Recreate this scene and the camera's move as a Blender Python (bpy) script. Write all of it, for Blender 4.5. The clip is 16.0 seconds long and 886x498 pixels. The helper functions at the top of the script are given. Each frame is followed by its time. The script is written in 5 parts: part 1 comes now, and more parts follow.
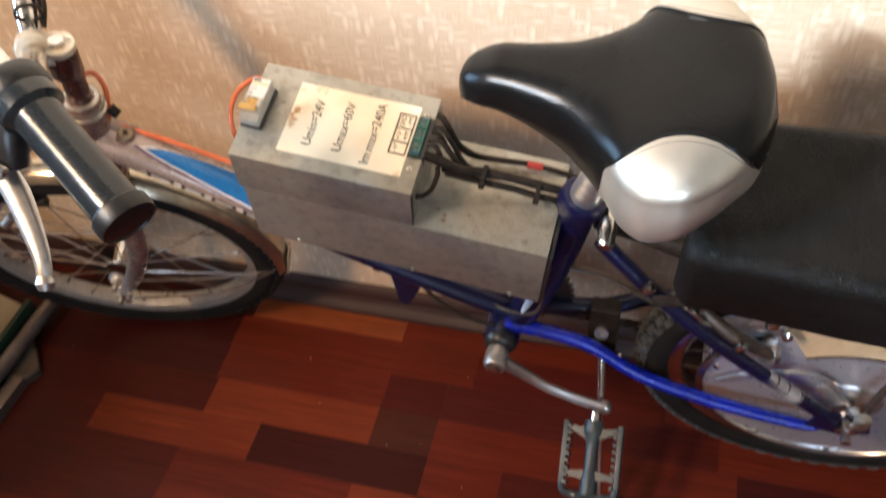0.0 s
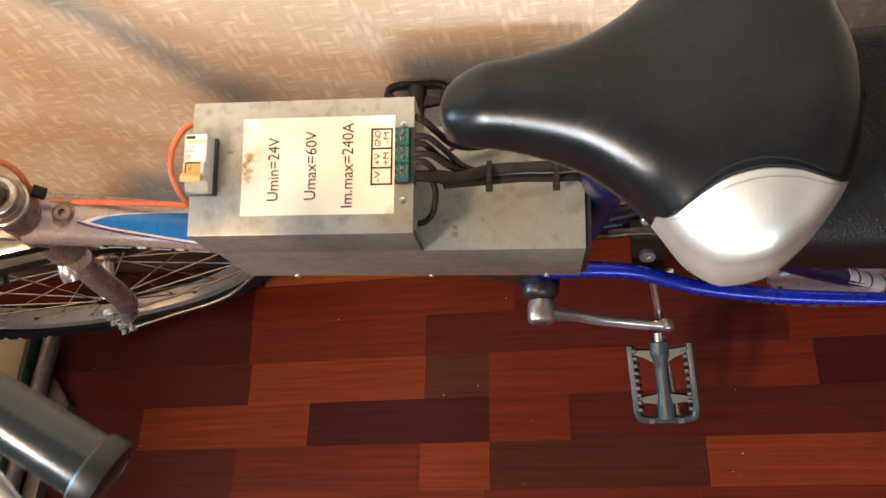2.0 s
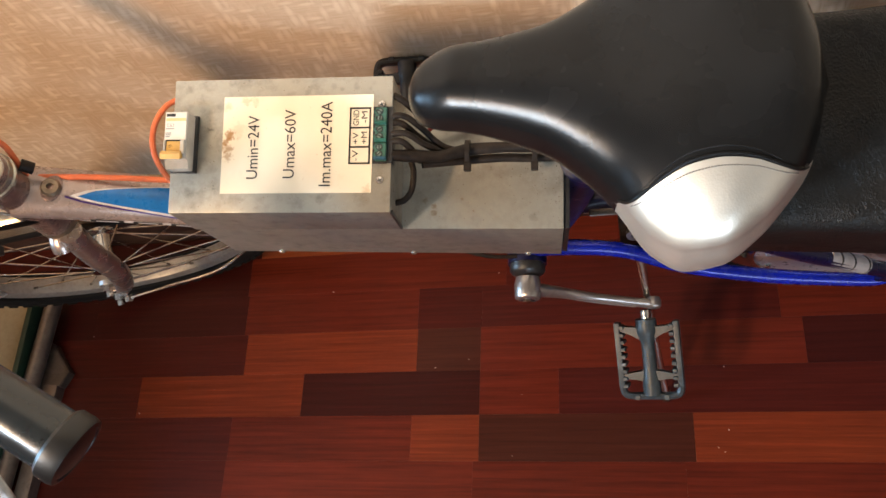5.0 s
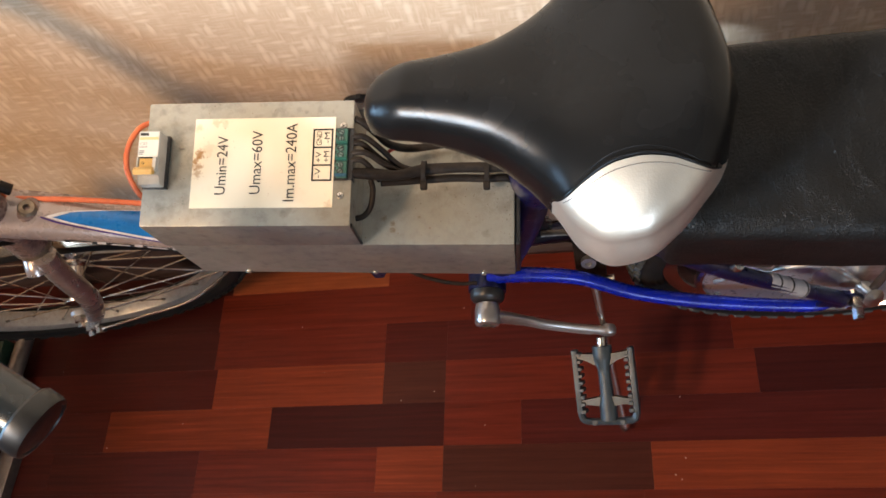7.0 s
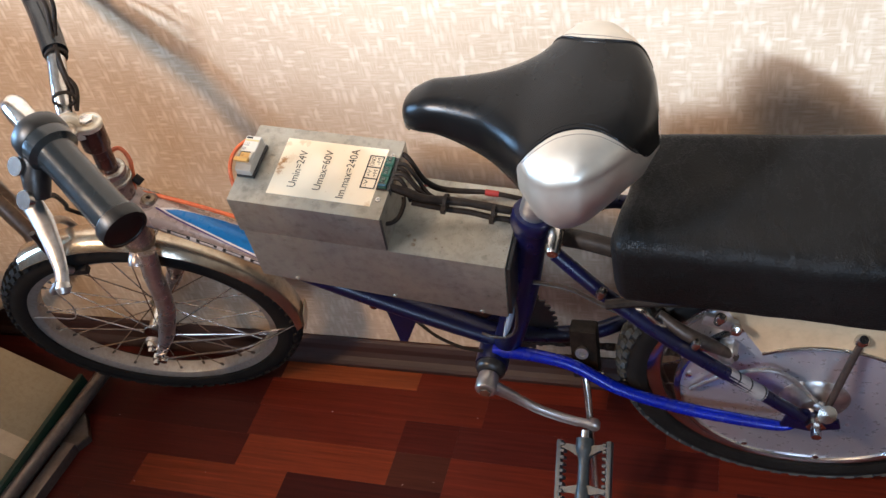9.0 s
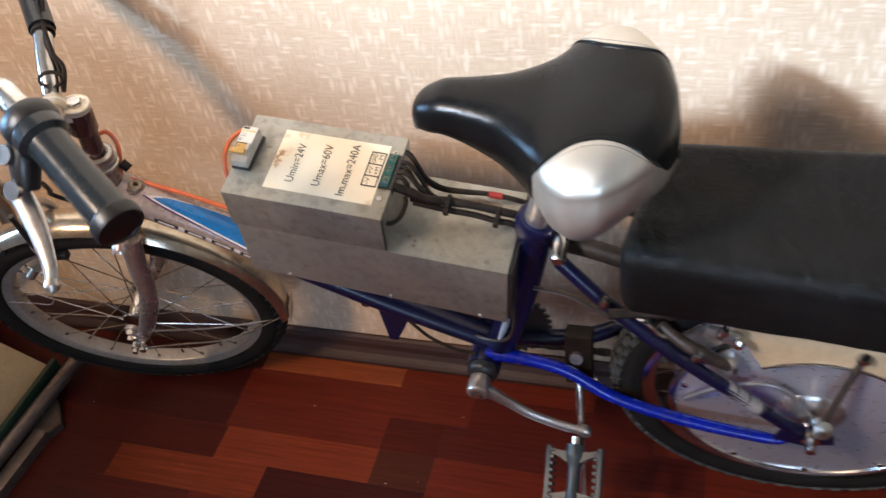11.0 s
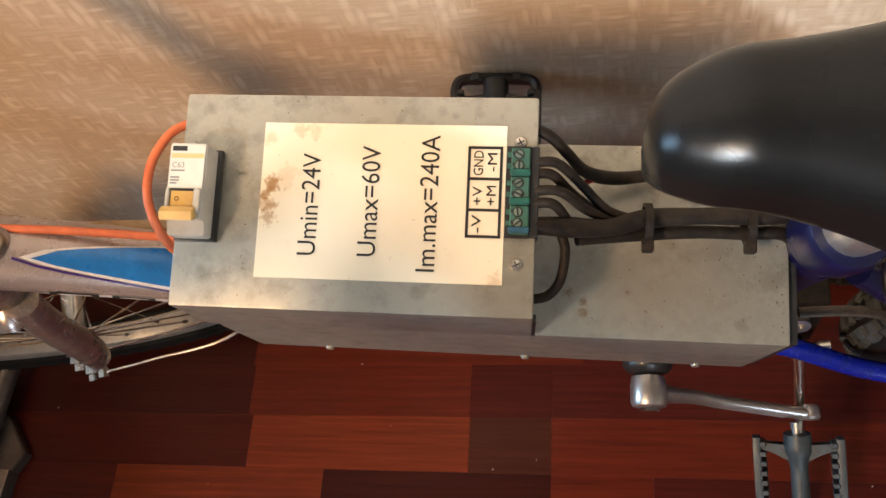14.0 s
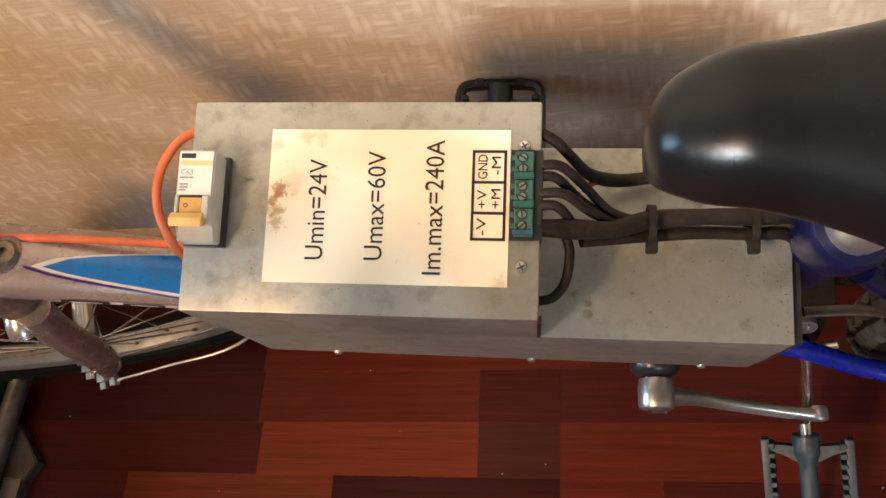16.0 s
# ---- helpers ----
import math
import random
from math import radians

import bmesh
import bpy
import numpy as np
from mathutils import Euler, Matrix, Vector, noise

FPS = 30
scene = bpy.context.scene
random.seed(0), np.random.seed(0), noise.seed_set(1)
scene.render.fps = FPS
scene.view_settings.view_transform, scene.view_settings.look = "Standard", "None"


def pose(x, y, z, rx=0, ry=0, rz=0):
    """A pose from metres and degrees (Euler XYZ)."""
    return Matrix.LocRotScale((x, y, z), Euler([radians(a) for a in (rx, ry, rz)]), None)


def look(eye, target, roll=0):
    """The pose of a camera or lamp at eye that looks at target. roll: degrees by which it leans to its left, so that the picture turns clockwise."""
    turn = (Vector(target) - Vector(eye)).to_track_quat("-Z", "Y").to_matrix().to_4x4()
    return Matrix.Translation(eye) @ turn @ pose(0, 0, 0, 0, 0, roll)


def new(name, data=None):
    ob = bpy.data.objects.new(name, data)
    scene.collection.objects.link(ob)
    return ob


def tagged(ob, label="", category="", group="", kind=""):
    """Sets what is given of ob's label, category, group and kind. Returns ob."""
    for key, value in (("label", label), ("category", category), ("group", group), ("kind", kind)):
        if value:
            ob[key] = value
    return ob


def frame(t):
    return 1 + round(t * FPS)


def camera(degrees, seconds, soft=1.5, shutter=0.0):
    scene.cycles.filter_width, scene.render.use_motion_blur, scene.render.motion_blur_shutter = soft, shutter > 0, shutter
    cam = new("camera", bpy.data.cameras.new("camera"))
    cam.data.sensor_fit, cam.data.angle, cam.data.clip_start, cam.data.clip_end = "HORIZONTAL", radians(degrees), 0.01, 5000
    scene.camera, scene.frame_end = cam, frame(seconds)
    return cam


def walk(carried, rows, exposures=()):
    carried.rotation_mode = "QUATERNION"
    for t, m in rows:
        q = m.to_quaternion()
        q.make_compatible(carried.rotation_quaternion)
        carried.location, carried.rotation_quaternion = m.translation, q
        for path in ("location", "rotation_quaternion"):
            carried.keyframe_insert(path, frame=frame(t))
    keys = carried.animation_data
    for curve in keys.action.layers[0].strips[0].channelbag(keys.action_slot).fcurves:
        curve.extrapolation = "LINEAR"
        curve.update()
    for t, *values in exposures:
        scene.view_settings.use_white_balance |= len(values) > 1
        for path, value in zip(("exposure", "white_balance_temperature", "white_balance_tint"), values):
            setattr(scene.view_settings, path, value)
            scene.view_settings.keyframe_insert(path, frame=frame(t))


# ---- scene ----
cam = camera(56.1, 16.0, 1.5, 0.5)
PATH = [
    (0, (0.628, -0.336, 1.136), (0.199, 0.921, -0.359), -6.0),
    (0.2, (0.638, -0.304, 1.146), (0.189, 0.85, -0.472), -8.1),
    (0.5, (0.654, -0.257, 1.162), (0.162, 0.754, -0.492), -14.4),
    (1, (0.619, -0.217, 1.176), (0.126, 0.714, -0.524), -21.7),
    (1.5, (0.582, -0.172, 1.176), (0.137, 0.728, -0.554), -25.5),
    (2, (0.581, -0.101, 1.153), (0.166, 0.744, -0.612), -27.7),
    (2.5, (0.58, -0.055, 1.148), (0.137, 0.704, -0.648), -31.0),
    (3, (0.58, -0.049, 1.145), (0.11, 0.664, -0.663), -33.0),
    (5.5, (0.619, -0.105, 1.158), (0.177, 0.688, -0.624), -29.9),
    (6, (0.622, -0.11, 1.159), (0.191, 0.696, -0.62), -29.1),
    (6.5, (0.626, -0.118, 1.158), (0.212, 0.709, -0.615), -27.7),
    (7, (0.637, -0.15, 1.169), (0.244, 0.766, -0.565), -24.3),
    (7.5, (0.639, -0.249, 1.191), (0.245, 0.839, -0.44), -19.7),
    (8, (0.697, -0.344, 1.176), (0.204, 0.893, -0.316), -17.0),
    (8.5, (0.764, -0.427, 1.143), (0.162, 0.947, -0.18), -14.5),
    (10.8, (0.739, -0.485, 1.133), (0.246, 0.971, -0.147), -7.2),
    (11, (0.722, -0.431, 1.141), (0.193, 0.965, -0.19), -9.2),
    (11.5, (0.597, -0.213, 1.098), (0.059, 1.046, -0.36), -13.1),
    (12, (0.491, -0.046, 1.025), (0.089, 1.032, -0.611), -15.2),
    (12.5, (0.454, 0.033, 0.969), (0.114, 0.931, -0.786), -19.2),
    (13, (0.45, 0.054, 0.947), (0.1, 0.871, -0.845), -22.2),
    (13.5, (0.459, 0.053, 0.961), (0.066, 0.866, -0.823), -24.7),
    (14, (0.465, 0.047, 0.968), (0.053, 0.875, -0.805), -25.5),
    (14.5, (0.467, 0.045, 0.971), (0.044, 0.884, -0.794), -26.0),
    (15, (0.465, 0.045, 0.972), (0.037, 0.886, -0.791), -26.3),
    (15.5, (0.465, 0.044, 0.971), (0.035, 0.886, -0.792), -26.6),
    (16, (0.467, 0.043, 0.971), (0.037, 0.887, -0.791), -26.6),
]
walk(cam, [(t, look(eye, target, roll)) for t, eye, target, roll in PATH], ((0, 0.2, 6150, 10), (0.6, 0.6, 6500, 10), (1, 0.6, 6300, 10), (1.5, 0.55, 6250, 10), (2, 0.45, 6350, 10), (3.2, 0.3, 6450, 10), (5.5, 0.25, 6350, 10), (7.2, 0.2, 6150, 10), (8.2, 0.12, 5750, 10), (8.5, 0.04, 5650, 10), (11.3, 0.03, 5650, 10), (12.05, -0.14, 6300, 10), (12.5, 0.12, 6400, 10), (13, 0.1, 6450, 10), (16, 0.1, 6550, 10)))

# ---- light ----
world = bpy.data.worlds.new("world")
scene.world = world
world.use_nodes = True
sky = world.node_tree.nodes.new("ShaderNodeTexSky")
sky.sky_type, sky.sun_disc = "NISHITA", False
sky.sun_elevation, sky.sun_rotation = radians(35), radians(150)
world.node_tree.links.new(sky.outputs[0], world.node_tree.nodes["Background"].inputs[0])
world.node_tree.nodes["Background"].inputs[1].default_value = 0.12


def area_light(name, eye, target, w, h, watts, colour):
    data = bpy.data.lights.new(name, "AREA")
    data.shape, data.size, data.size_y, data.energy, data.color = "RECTANGLE", w, h, watts, colour
    ob = new(name, data)
    ob.matrix_world = look(eye, target)
    return ob


# warm lamp high on the left, which casts the clear shadows
area_light("warm_lamp_light", (-0.52, -0.95, 1.92), (0.25, 0.30, 0.45), 0.26, 0.26, 38.0, (1.0, 0.63, 0.33))
# daylight from the window, cut off below by an unseen wall added for that
area_light("window_light", (-1.3, -2.0, 2.5), (0.5, 0.45, 0.75), 0.42, 0.14, 300.0, (0.72, 0.87, 1.0))
# cool fill light added behind the camera, to the right; no window known
area_light("back_fill_light", (1.3, -2.6, 1.35), (0.7, 0.4, 0.35), 1.0, 0.9, 28.0, (0.66, 0.82, 1.0))
# the second window, at the left end of the room, grazing the wallpaper
area_light("side_window_light", (-2.6, -0.15, 1.30), (0.4, 0.22, 0.6), 0.7, 0.9, 105.0, (0.42, 0.70, 1.0))
scene.view_settings.exposure = 0.0

# ---- materials ----


def nodes_of(name):
    m = bpy.data.materials.new(name)
    m.use_nodes = True
    nt = m.node_tree
    return m, nt, nt.nodes["Principled BSDF"], nt.nodes.new, nt.links.new


def coords(nt, scale=(1, 1, 1), kind="Object", turn=(0, 0, 0)):
    tc = nt.nodes.new("ShaderNodeTexCoord")
    mp = nt.nodes.new("ShaderNodeMapping")
    mp.inputs["Scale"].default_value = scale
    mp.inputs["Rotation"].default_value = turn
    nt.links.new(tc.outputs[kind], mp.inputs[0])
    return mp.outputs[0]


def noise_tex(nt, vec, scale, detail=4.0, rough=0.55):
    n = nt.nodes.new("ShaderNodeTexNoise")
    n.inputs["Scale"].default_value, n.inputs["Detail"].default_value, n.inputs["Roughness"].default_value = scale, detail, rough
    nt.links.new(vec, n.inputs["Vector"])
    return n.outputs["Fac"]


def ramp(nt, fac, stops):
    r = nt.nodes.new("ShaderNodeValToRGB")
    e = r.color_ramp.elements
    while len(e) < len(stops):
        e.new(0.5)
    for el, (p, c) in zip(e, stops):
        el.position = p
        el.color = (*c, 1) if len(c) == 3 else c
    nt.links.new(fac, r.inputs[0])
    return r.outputs[0]


def mix(nt, fac, a, b, mode="MIX"):
    m = nt.nodes.new("ShaderNodeMix")
    m.data_type, m.blend_type = "RGBA", mode
    for sock, v in ((m.inputs[0], fac), (m.inputs[6], a), (m.inputs[7], b)):
        if isinstance(v, (int, float)):
            sock.default_value = v
        elif isinstance(v, tuple):
            sock.default_value = (*v, 1)
        else:
            nt.links.new(v, sock)
    return m.outputs[2]


def bump(nt, bsdf, height, strength=0.3, distance=0.001):
    b = nt.nodes.new("ShaderNodeBump")
    b.inputs["Strength"].default_value, b.inputs["Distance"].default_value = strength, distance
    nt.links.new(height, b.inputs["Height"])
    nt.links.new(b.outputs[0], bsdf.inputs["Normal"])


def surface(name, colour, dark=None, rough=0.5, metal=0.0, grain=60.0, stain=9.0, relief=0.15, spread=0.12, stretch=(1, 1, 1), dist=0.0006):
    """Colour with stains and fine grain, roughness that varies, and slight relief."""
    m, nt, bsdf, _, link = nodes_of(name)
    v = coords(nt, stretch)
    dark = dark or tuple(c * 0.6 for c in colour)
    big, fine = noise_tex(nt, v, stain, 5), noise_tex(nt, v, grain, 6, 0.65)
    c = mix(nt, ramp(nt, big, [(0.38, (0, 0, 0)), (0.68, (1, 1, 1))]), colour, mix(nt, 0.5, colour, dark))
    c = mix(nt, ramp(nt, fine, [(0.45, (0, 0, 0)), (0.75, (0.7, 0.7, 0.7))]), c, dark)
    link(c, bsdf.inputs["Base Color"])
    r = nt.nodes.new("ShaderNodeMapRange")
    r.inputs[3].default_value, r.inputs[4].default_value = max(0.03, rough - spread), min(1, rough + spread)
    link(fine, r.inputs[0])
    link(r.outputs[0], bsdf.inputs["Roughness"])
    bsdf.inputs["Metallic"].default_value = metal
    bump(nt, bsdf, fine, relief, dist)
    return m




def blots(nt, v, rough, c, marks, colour):
    """Irregular stains at given places: (place, radius, strength)."""
    for at, radius, strength in marks:
        d = nt.nodes.new("ShaderNodeVectorMath")
        d.operation = "DISTANCE"
        nt.links.new(v, d.inputs[0])
        d.inputs[1].default_value = at
        near = nt.nodes.new("ShaderNodeMapRange")
        near.inputs[2].default_value, near.inputs[3].default_value, near.inputs[4].default_value = radius * 3.0, -0.05, -1.05
        nt.links.new(d.outputs["Value"], near.inputs[0])
        a = nt.nodes.new("ShaderNodeMath")
        a.operation = "MULTIPLY_ADD"
        nt.links.new(rough, a.inputs[0])
        a.inputs[1].default_value = 2.1
        nt.links.new(near.outputs[0], a.inputs[2])
        k = strength
        c = mix(nt, ramp(nt, a.outputs[0], [(0.36, (0, 0, 0)), (0.52, (k * 0.5, k * 0.5, k * 0.5)), (0.80, (k, k, k))]), c, colour)
    return c


def make_sheet(grey, rust):
    """Galvanised sheet: cloudy tarnish, fine mottling, dark grey and rusty blots."""
    m, nt, bsdf, _, link = nodes_of("sheet_metal")
    v = coords(nt)
    geo = nt.nodes.new("ShaderNodeNewGeometry")
    cloud, mottle, fine = noise_tex(nt, v, 16, 4, 0.55), noise_tex(nt, v, 75, 5, 0.62), noise_tex(nt, v, 420, 3, 0.6)
    c = mix(nt, ramp(nt, cloud, [(0.34, (0, 0, 0)), (0.66, (1, 1, 1))]), (0.41, 0.385, 0.325), (0.335, 0.315, 0.262))
    c = mix(nt, ramp(nt, mottle, [(0.47, (0, 0, 0)), (0.72, (0.75, 0.75, 0.75))]), c, (0.235, 0.22, 0.182))
    c = mix(nt, ramp(nt, fine, [(0.52, (0, 0, 0)), (0.72, (0.35, 0.35, 0.35))]), c, (0.47, 0.445, 0.39))
    c = blots(nt, geo.outputs["Position"], mottle, c, grey, (0.15, 0.145, 0.125))
    c = blots(nt, geo.outputs["Position"], fine, c, rust, (0.17, 0.105, 0.055))
    link(c, bsdf.inputs["Base Color"])
    r = nt.nodes.new("ShaderNodeMapRange")
    r.inputs[1].default_value, r.inputs[2].default_value = 0.3, 0.7
    r.inputs[3].default_value, r.inputs[4].default_value = 0.40, 0.56
    link(mottle, r.inputs[0])
    link(r.outputs[0], bsdf.inputs["Roughness"])
    bsdf.inputs["Metallic"].default_value = 0.7
    bump(nt, bsdf, fine, 0.05, 0.0003)
    return m


CHROME = surface("worn_chrome", (0.72, 0.70, 0.67), (0.35, 0.31, 0.27), 0.22, 1.0, 120, 40, 0.08, 0.12)
CRANK_ALLOY = surface("worn_crank_alloy", (0.50, 0.475, 0.455), (0.34, 0.31, 0.29), 0.32, 0.85, 90, 20, 0.03)
ALLOY = surface("dull_alloy", (0.62, 0.61, 0.60), (0.30, 0.27, 0.25), 0.36, 0.9, 150, 35, 0.1, 0.12)
SILVER = surface("silver_paint", (0.44, 0.385, 0.365), (0.22, 0.155, 0.135), 0.28, 0.75, 50, 12, 0.03)
QUILL = surface("tarnish_and_floor_reflection", (0.17, 0.115, 0.105), (0.07, 0.04, 0.038), 0.24, 0.85, 120, 26, 0.05)
CREAM_ALLOY = surface("cream_cast_alloy", (0.66, 0.61, 0.50), (0.46, 0.41, 0.33), 0.42, 0.35, 150, 40, 0.06)
DULL_SLEEVE = surface("dull_pinkish_paint", (0.40, 0.325, 0.30), (0.26, 0.20, 0.175), 0.28, 0.3, 60, 12, 0.03)
HEAD_PAINT = surface("worn_brown_paint", (0.25, 0.175, 0.155), (0.13, 0.085, 0.07), 0.28, 0.5, 110, 24, 0.05)
HEADSET_GREY = surface("greyish_headset", (0.44, 0.43, 0.38), (0.24, 0.22, 0.18), 0.30, 0.8, 150, 35, 0.08)
CAP_BLACK = surface("black_rubber_cap", (0.0035, 0.0034, 0.0034), (0.006, 0.0058, 0.0056), 0.42, 0.0, 160, 30, 0.1)
GRIP = surface("grip_plastic", (0.011, 0.014, 0.016), (0.014, 0.017, 0.019), 0.22, 0.0, 160, 30, 0.05)
DARK_STEEL = surface("dark_steel", (0.13, 0.105, 0.09), (0.06, 0.045, 0.035), 0.42, 0.7, 140, 40, 0.1)
WORN = surface("worn_grey_metal", (0.20, 0.17, 0.15), (0.10, 0.08, 0.07), 0.4, 0.75, 120, 25, 0.08)
GREASY = surface("greasy_steel", (0.22, 0.17, 0.12), (0.05, 0.035, 0.025), 0.4, 0.6, 200, 90, 0.2)
WHITE_PAINT = surface("white_paint", (0.74, 0.70, 0.68), (0.45, 0.40, 0.38), 0.3, 0.0, 90, 20, 0.04)
BLUE_STRIPE = surface("blue_decal", (0.013, 0.165, 0.49), (0.008, 0.10, 0.32), 0.3, 0.0, 90, 20, 0.04)
BLUE_PAINT = surface("blue_paint", (0.003, 0.014, 0.38), (0.003, 0.008, 0.16), 0.26, 0.1, 70, 16, 0.06)
PURPLE_LINE = surface("purple_line", (0.045, 0.012, 0.16), None, 0.3)
NAVY_PAINT = surface("navy_paint", (0.0035, 0.0045, 0.042), (0.005, 0.005, 0.012), 0.3, 0.1, 70, 16, 0.06)
RUBBER = surface("tyre_rubber", (0.011, 0.0105, 0.010), (0.022, 0.020, 0.019), 0.72, 0.0, 160, 30, 0.3)
BLACK = surface("black_plastic", (0.012, 0.012, 0.013), (0.03, 0.028, 0.026), 0.33, 0.0, 160, 30, 0.15)
CABLE = surface("black_cable", (0.011, 0.0085, 0.007), (0.036, 0.026, 0.019), 0.5, 0.0, 200, 60, 0.3)
ORANGE = surface("orange_cable", (0.66, 0.15, 0.05), (0.45, 0.10, 0.04), 0.45, 0.0, 120, 30, 0.05)
RED_WIRE = surface("red_wire", (0.32, 0.022, 0.015), None, 0.5)
GREEN = surface("green_terminal", (0.040, 0.125, 0.088), (0.015, 0.055, 0.04), 0.45)
GREEN_DEEP = surface("deep_green_plastic", (0.010, 0.095, 0.066), (0.005, 0.045, 0.034), 0.4)
BLUE_END = surface("blue_plastic", (0.018, 0.085, 0.14), None, 0.4)
for rough_black in (CABLE, RUBBER):
    rough_black.node_tree.nodes["Principled BSDF"].inputs["Specular IOR Level"].default_value = 0.11
GREY_PLASTIC = surface("grey_plastic", (0.52, 0.50, 0.45), (0.36, 0.345, 0.31), 0.42, 0, 80, 40, 0.02)
YELLOW = surface("yellow_plastic", (0.60, 0.38, 0.11), (0.42, 0.26, 0.08), 0.42, 0, 90, 50, 0.02)
WHITE_PRINT = surface("white_print", (0.8, 0.79, 0.76), None, 0.5, 0, 80, 60, 0.02)
INK = surface("ink", (0.012, 0.012, 0.012), None, 0.6)
GREY_INK = surface("grey_ink", (0.25, 0.25, 0.25), None, 0.6)
PEDAL_MAT = surface("pedal_plastic", (0.019, 0.028, 0.034), (0.058, 0.074, 0.083), 0.44, 0, 150, 60, 0.15)
DISC_MAT = surface("brushed_hub", (0.56, 0.56, 0.62), (0.53, 0.53, 0.59), 0.28, 0.6, 90, 12, 0.02, 0.03)
TAN = surface("tan_plastic_fender", (0.55, 0.40, 0.24), (0.40, 0.28, 0.17), 0.35, 0.0, 70, 14, 0.05)
CARD = surface("cardboard", (0.31, 0.235, 0.135), (0.24, 0.175, 0.095), 0.8, 0, 120, 15, 0.1)
PINK = surface("pink_rubber", (0.6, 0.05, 0.13), None, 0.5)
CEILING_MAT = surface("ceiling_paint", (0.28, 0.255, 0.22), (0.23, 0.21, 0.18), 0.85)
PLAIN_WALL = surface("plain_wallpaper", (0.20, 0.15, 0.10), (0.15, 0.11, 0.075), 0.7)
DARK_WOOD = surface("dark_baseboard", (0.036, 0.011, 0.007), (0.016, 0.006, 0.004), 0.62, 0, 60, 12, 0.1, 0.1, (0.15, 1, 1))


def leather(name, colour, rough, scale, crease=0.0, gloss=0.5, metal=0.0):
    m, nt, bsdf, _, link = nodes_of(name)
    bsdf.inputs["Metallic"].default_value = metal
    bsdf.inputs["Specular IOR Level"].default_value = gloss
    v = coords(nt)
    big = noise_tex(nt, v, 14, 4)
    vor = nt.nodes.new("ShaderNodeTexVoronoi")
    vor.inputs["Scale"].default_value = scale
    link(v, vor.inputs["Vector"])
    c = mix(nt, ramp(nt, big, [(0.35, (0, 0, 0)), (0.7, (1, 1, 1))]), colour, tuple(min(1, k * 1.35 + 0.002) for k in colour))
    link(c, bsdf.inputs["Base Color"])
    r = nt.nodes.new("ShaderNodeMapRange")
    r.inputs[3].default_value, r.inputs[4].default_value = rough - 0.07, rough + 0.1
    link(big, r.inputs[0])
    link(r.outputs[0], bsdf.inputs["Roughness"])
    height = vor.outputs["Distance"]
    if crease:
        wv = noise_tex(nt, coords(nt, (1.0, 0.35, 1.0), turn=(0, 0, 0.6)), 34, 6, 0.75)
        height = mix(nt, crease, height, ramp(nt, wv, [(0.47, (0, 0, 0)), (0.5, (1, 1, 1)), (0.53, (0, 0, 0))]))
    bump(nt, bsdf, height, 0.5 if crease else 0.11, 0.0018 if crease else 0.0004)
    return m


SADDLE_BLACK = leather("black_leatherette", (0.0040, 0.0037, 0.0035), 0.25, 1900, 0.0, 0.175)
SADDLE_SILVER = leather("silver_leatherette", (0.56, 0.51, 0.43), 0.37, 800, 0.0, 0.5, 0.85)
STITCH = surface("stitch_thread", (0.10, 0.085, 0.07), (0.06, 0.05, 0.04), 0.7, 0, 400, 60, 0.1)
CUSHION_BLACK = leather("creased_black_leatherette", (0.0050, 0.0046, 0.0042), 0.37, 500, 0.6, 0.16)


def make_paper(stains):
    """Yellowed paper; stains: (place, radius, strength) of each rusty blot."""
    m, nt, bsdf, _, link = nodes_of("stained_paper")
    geo = nt.nodes.new("ShaderNodeNewGeometry")
    v = geo.outputs["Position"]
    n1, n2 = noise_tex(nt, v, 40, 5, 0.6), noise_tex(nt, v, 9, 3)
    c = mix(nt, ramp(nt, n1, [(0.60, (0, 0, 0)), (0.80, (0.35, 0.35, 0.35))]), (0.80, 0.71, 0.54), (0.60, 0.42, 0.22))
    c = mix(nt, ramp(nt, n2, [(0.4, (0, 0, 0)), (0.7, (0.5, 0.5, 0.5))]), c, (0.74, 0.63, 0.44))
    n4 = noise_tex(nt, v, 240, 5, 0.7)
    c = blots(nt, v, n4, c, [k for k in stains if k[2] < 0.5], (0.44, 0.27, 0.10))
    c = blots(nt, v, n4, c, [k for k in stains if k[2] >= 0.5], (0.33, 0.15, 0.035))
    link(c, bsdf.inputs["Base Color"])
    bsdf.inputs["Roughness"].default_value = 0.62
    bump(nt, bsdf, n1, 0.08, 0.0004)
    return m


def flecks(nt, scale, stretch, reach, share, turn=(0, 0, 0)):
    """Scattered short dabs: one in some cells of a stretched grid, with soft ends."""
    vor = nt.nodes.new("ShaderNodeTexVoronoi")
    vor.inputs["Scale"].default_value, vor.inputs["Randomness"].default_value = scale, 0.9
    nt.links.new(coords(nt, stretch, turn=turn), vor.inputs["Vector"])
    body = ramp(nt, vor.outputs["Distance"], [(reach * 0.35, (1, 1, 1)), (reach, (0, 0, 0))])
    pick = nt.nodes.new("ShaderNodeSeparateColor")
    nt.links.new(vor.outputs["Color"], pick.inputs[0])
    chosen = ramp(nt, pick.outputs[0], [(1 - share, (0, 0, 0)), (1 - share * 0.6, (1, 1, 1))])
    return mix(nt, 1.0, body, chosen, "MULTIPLY")


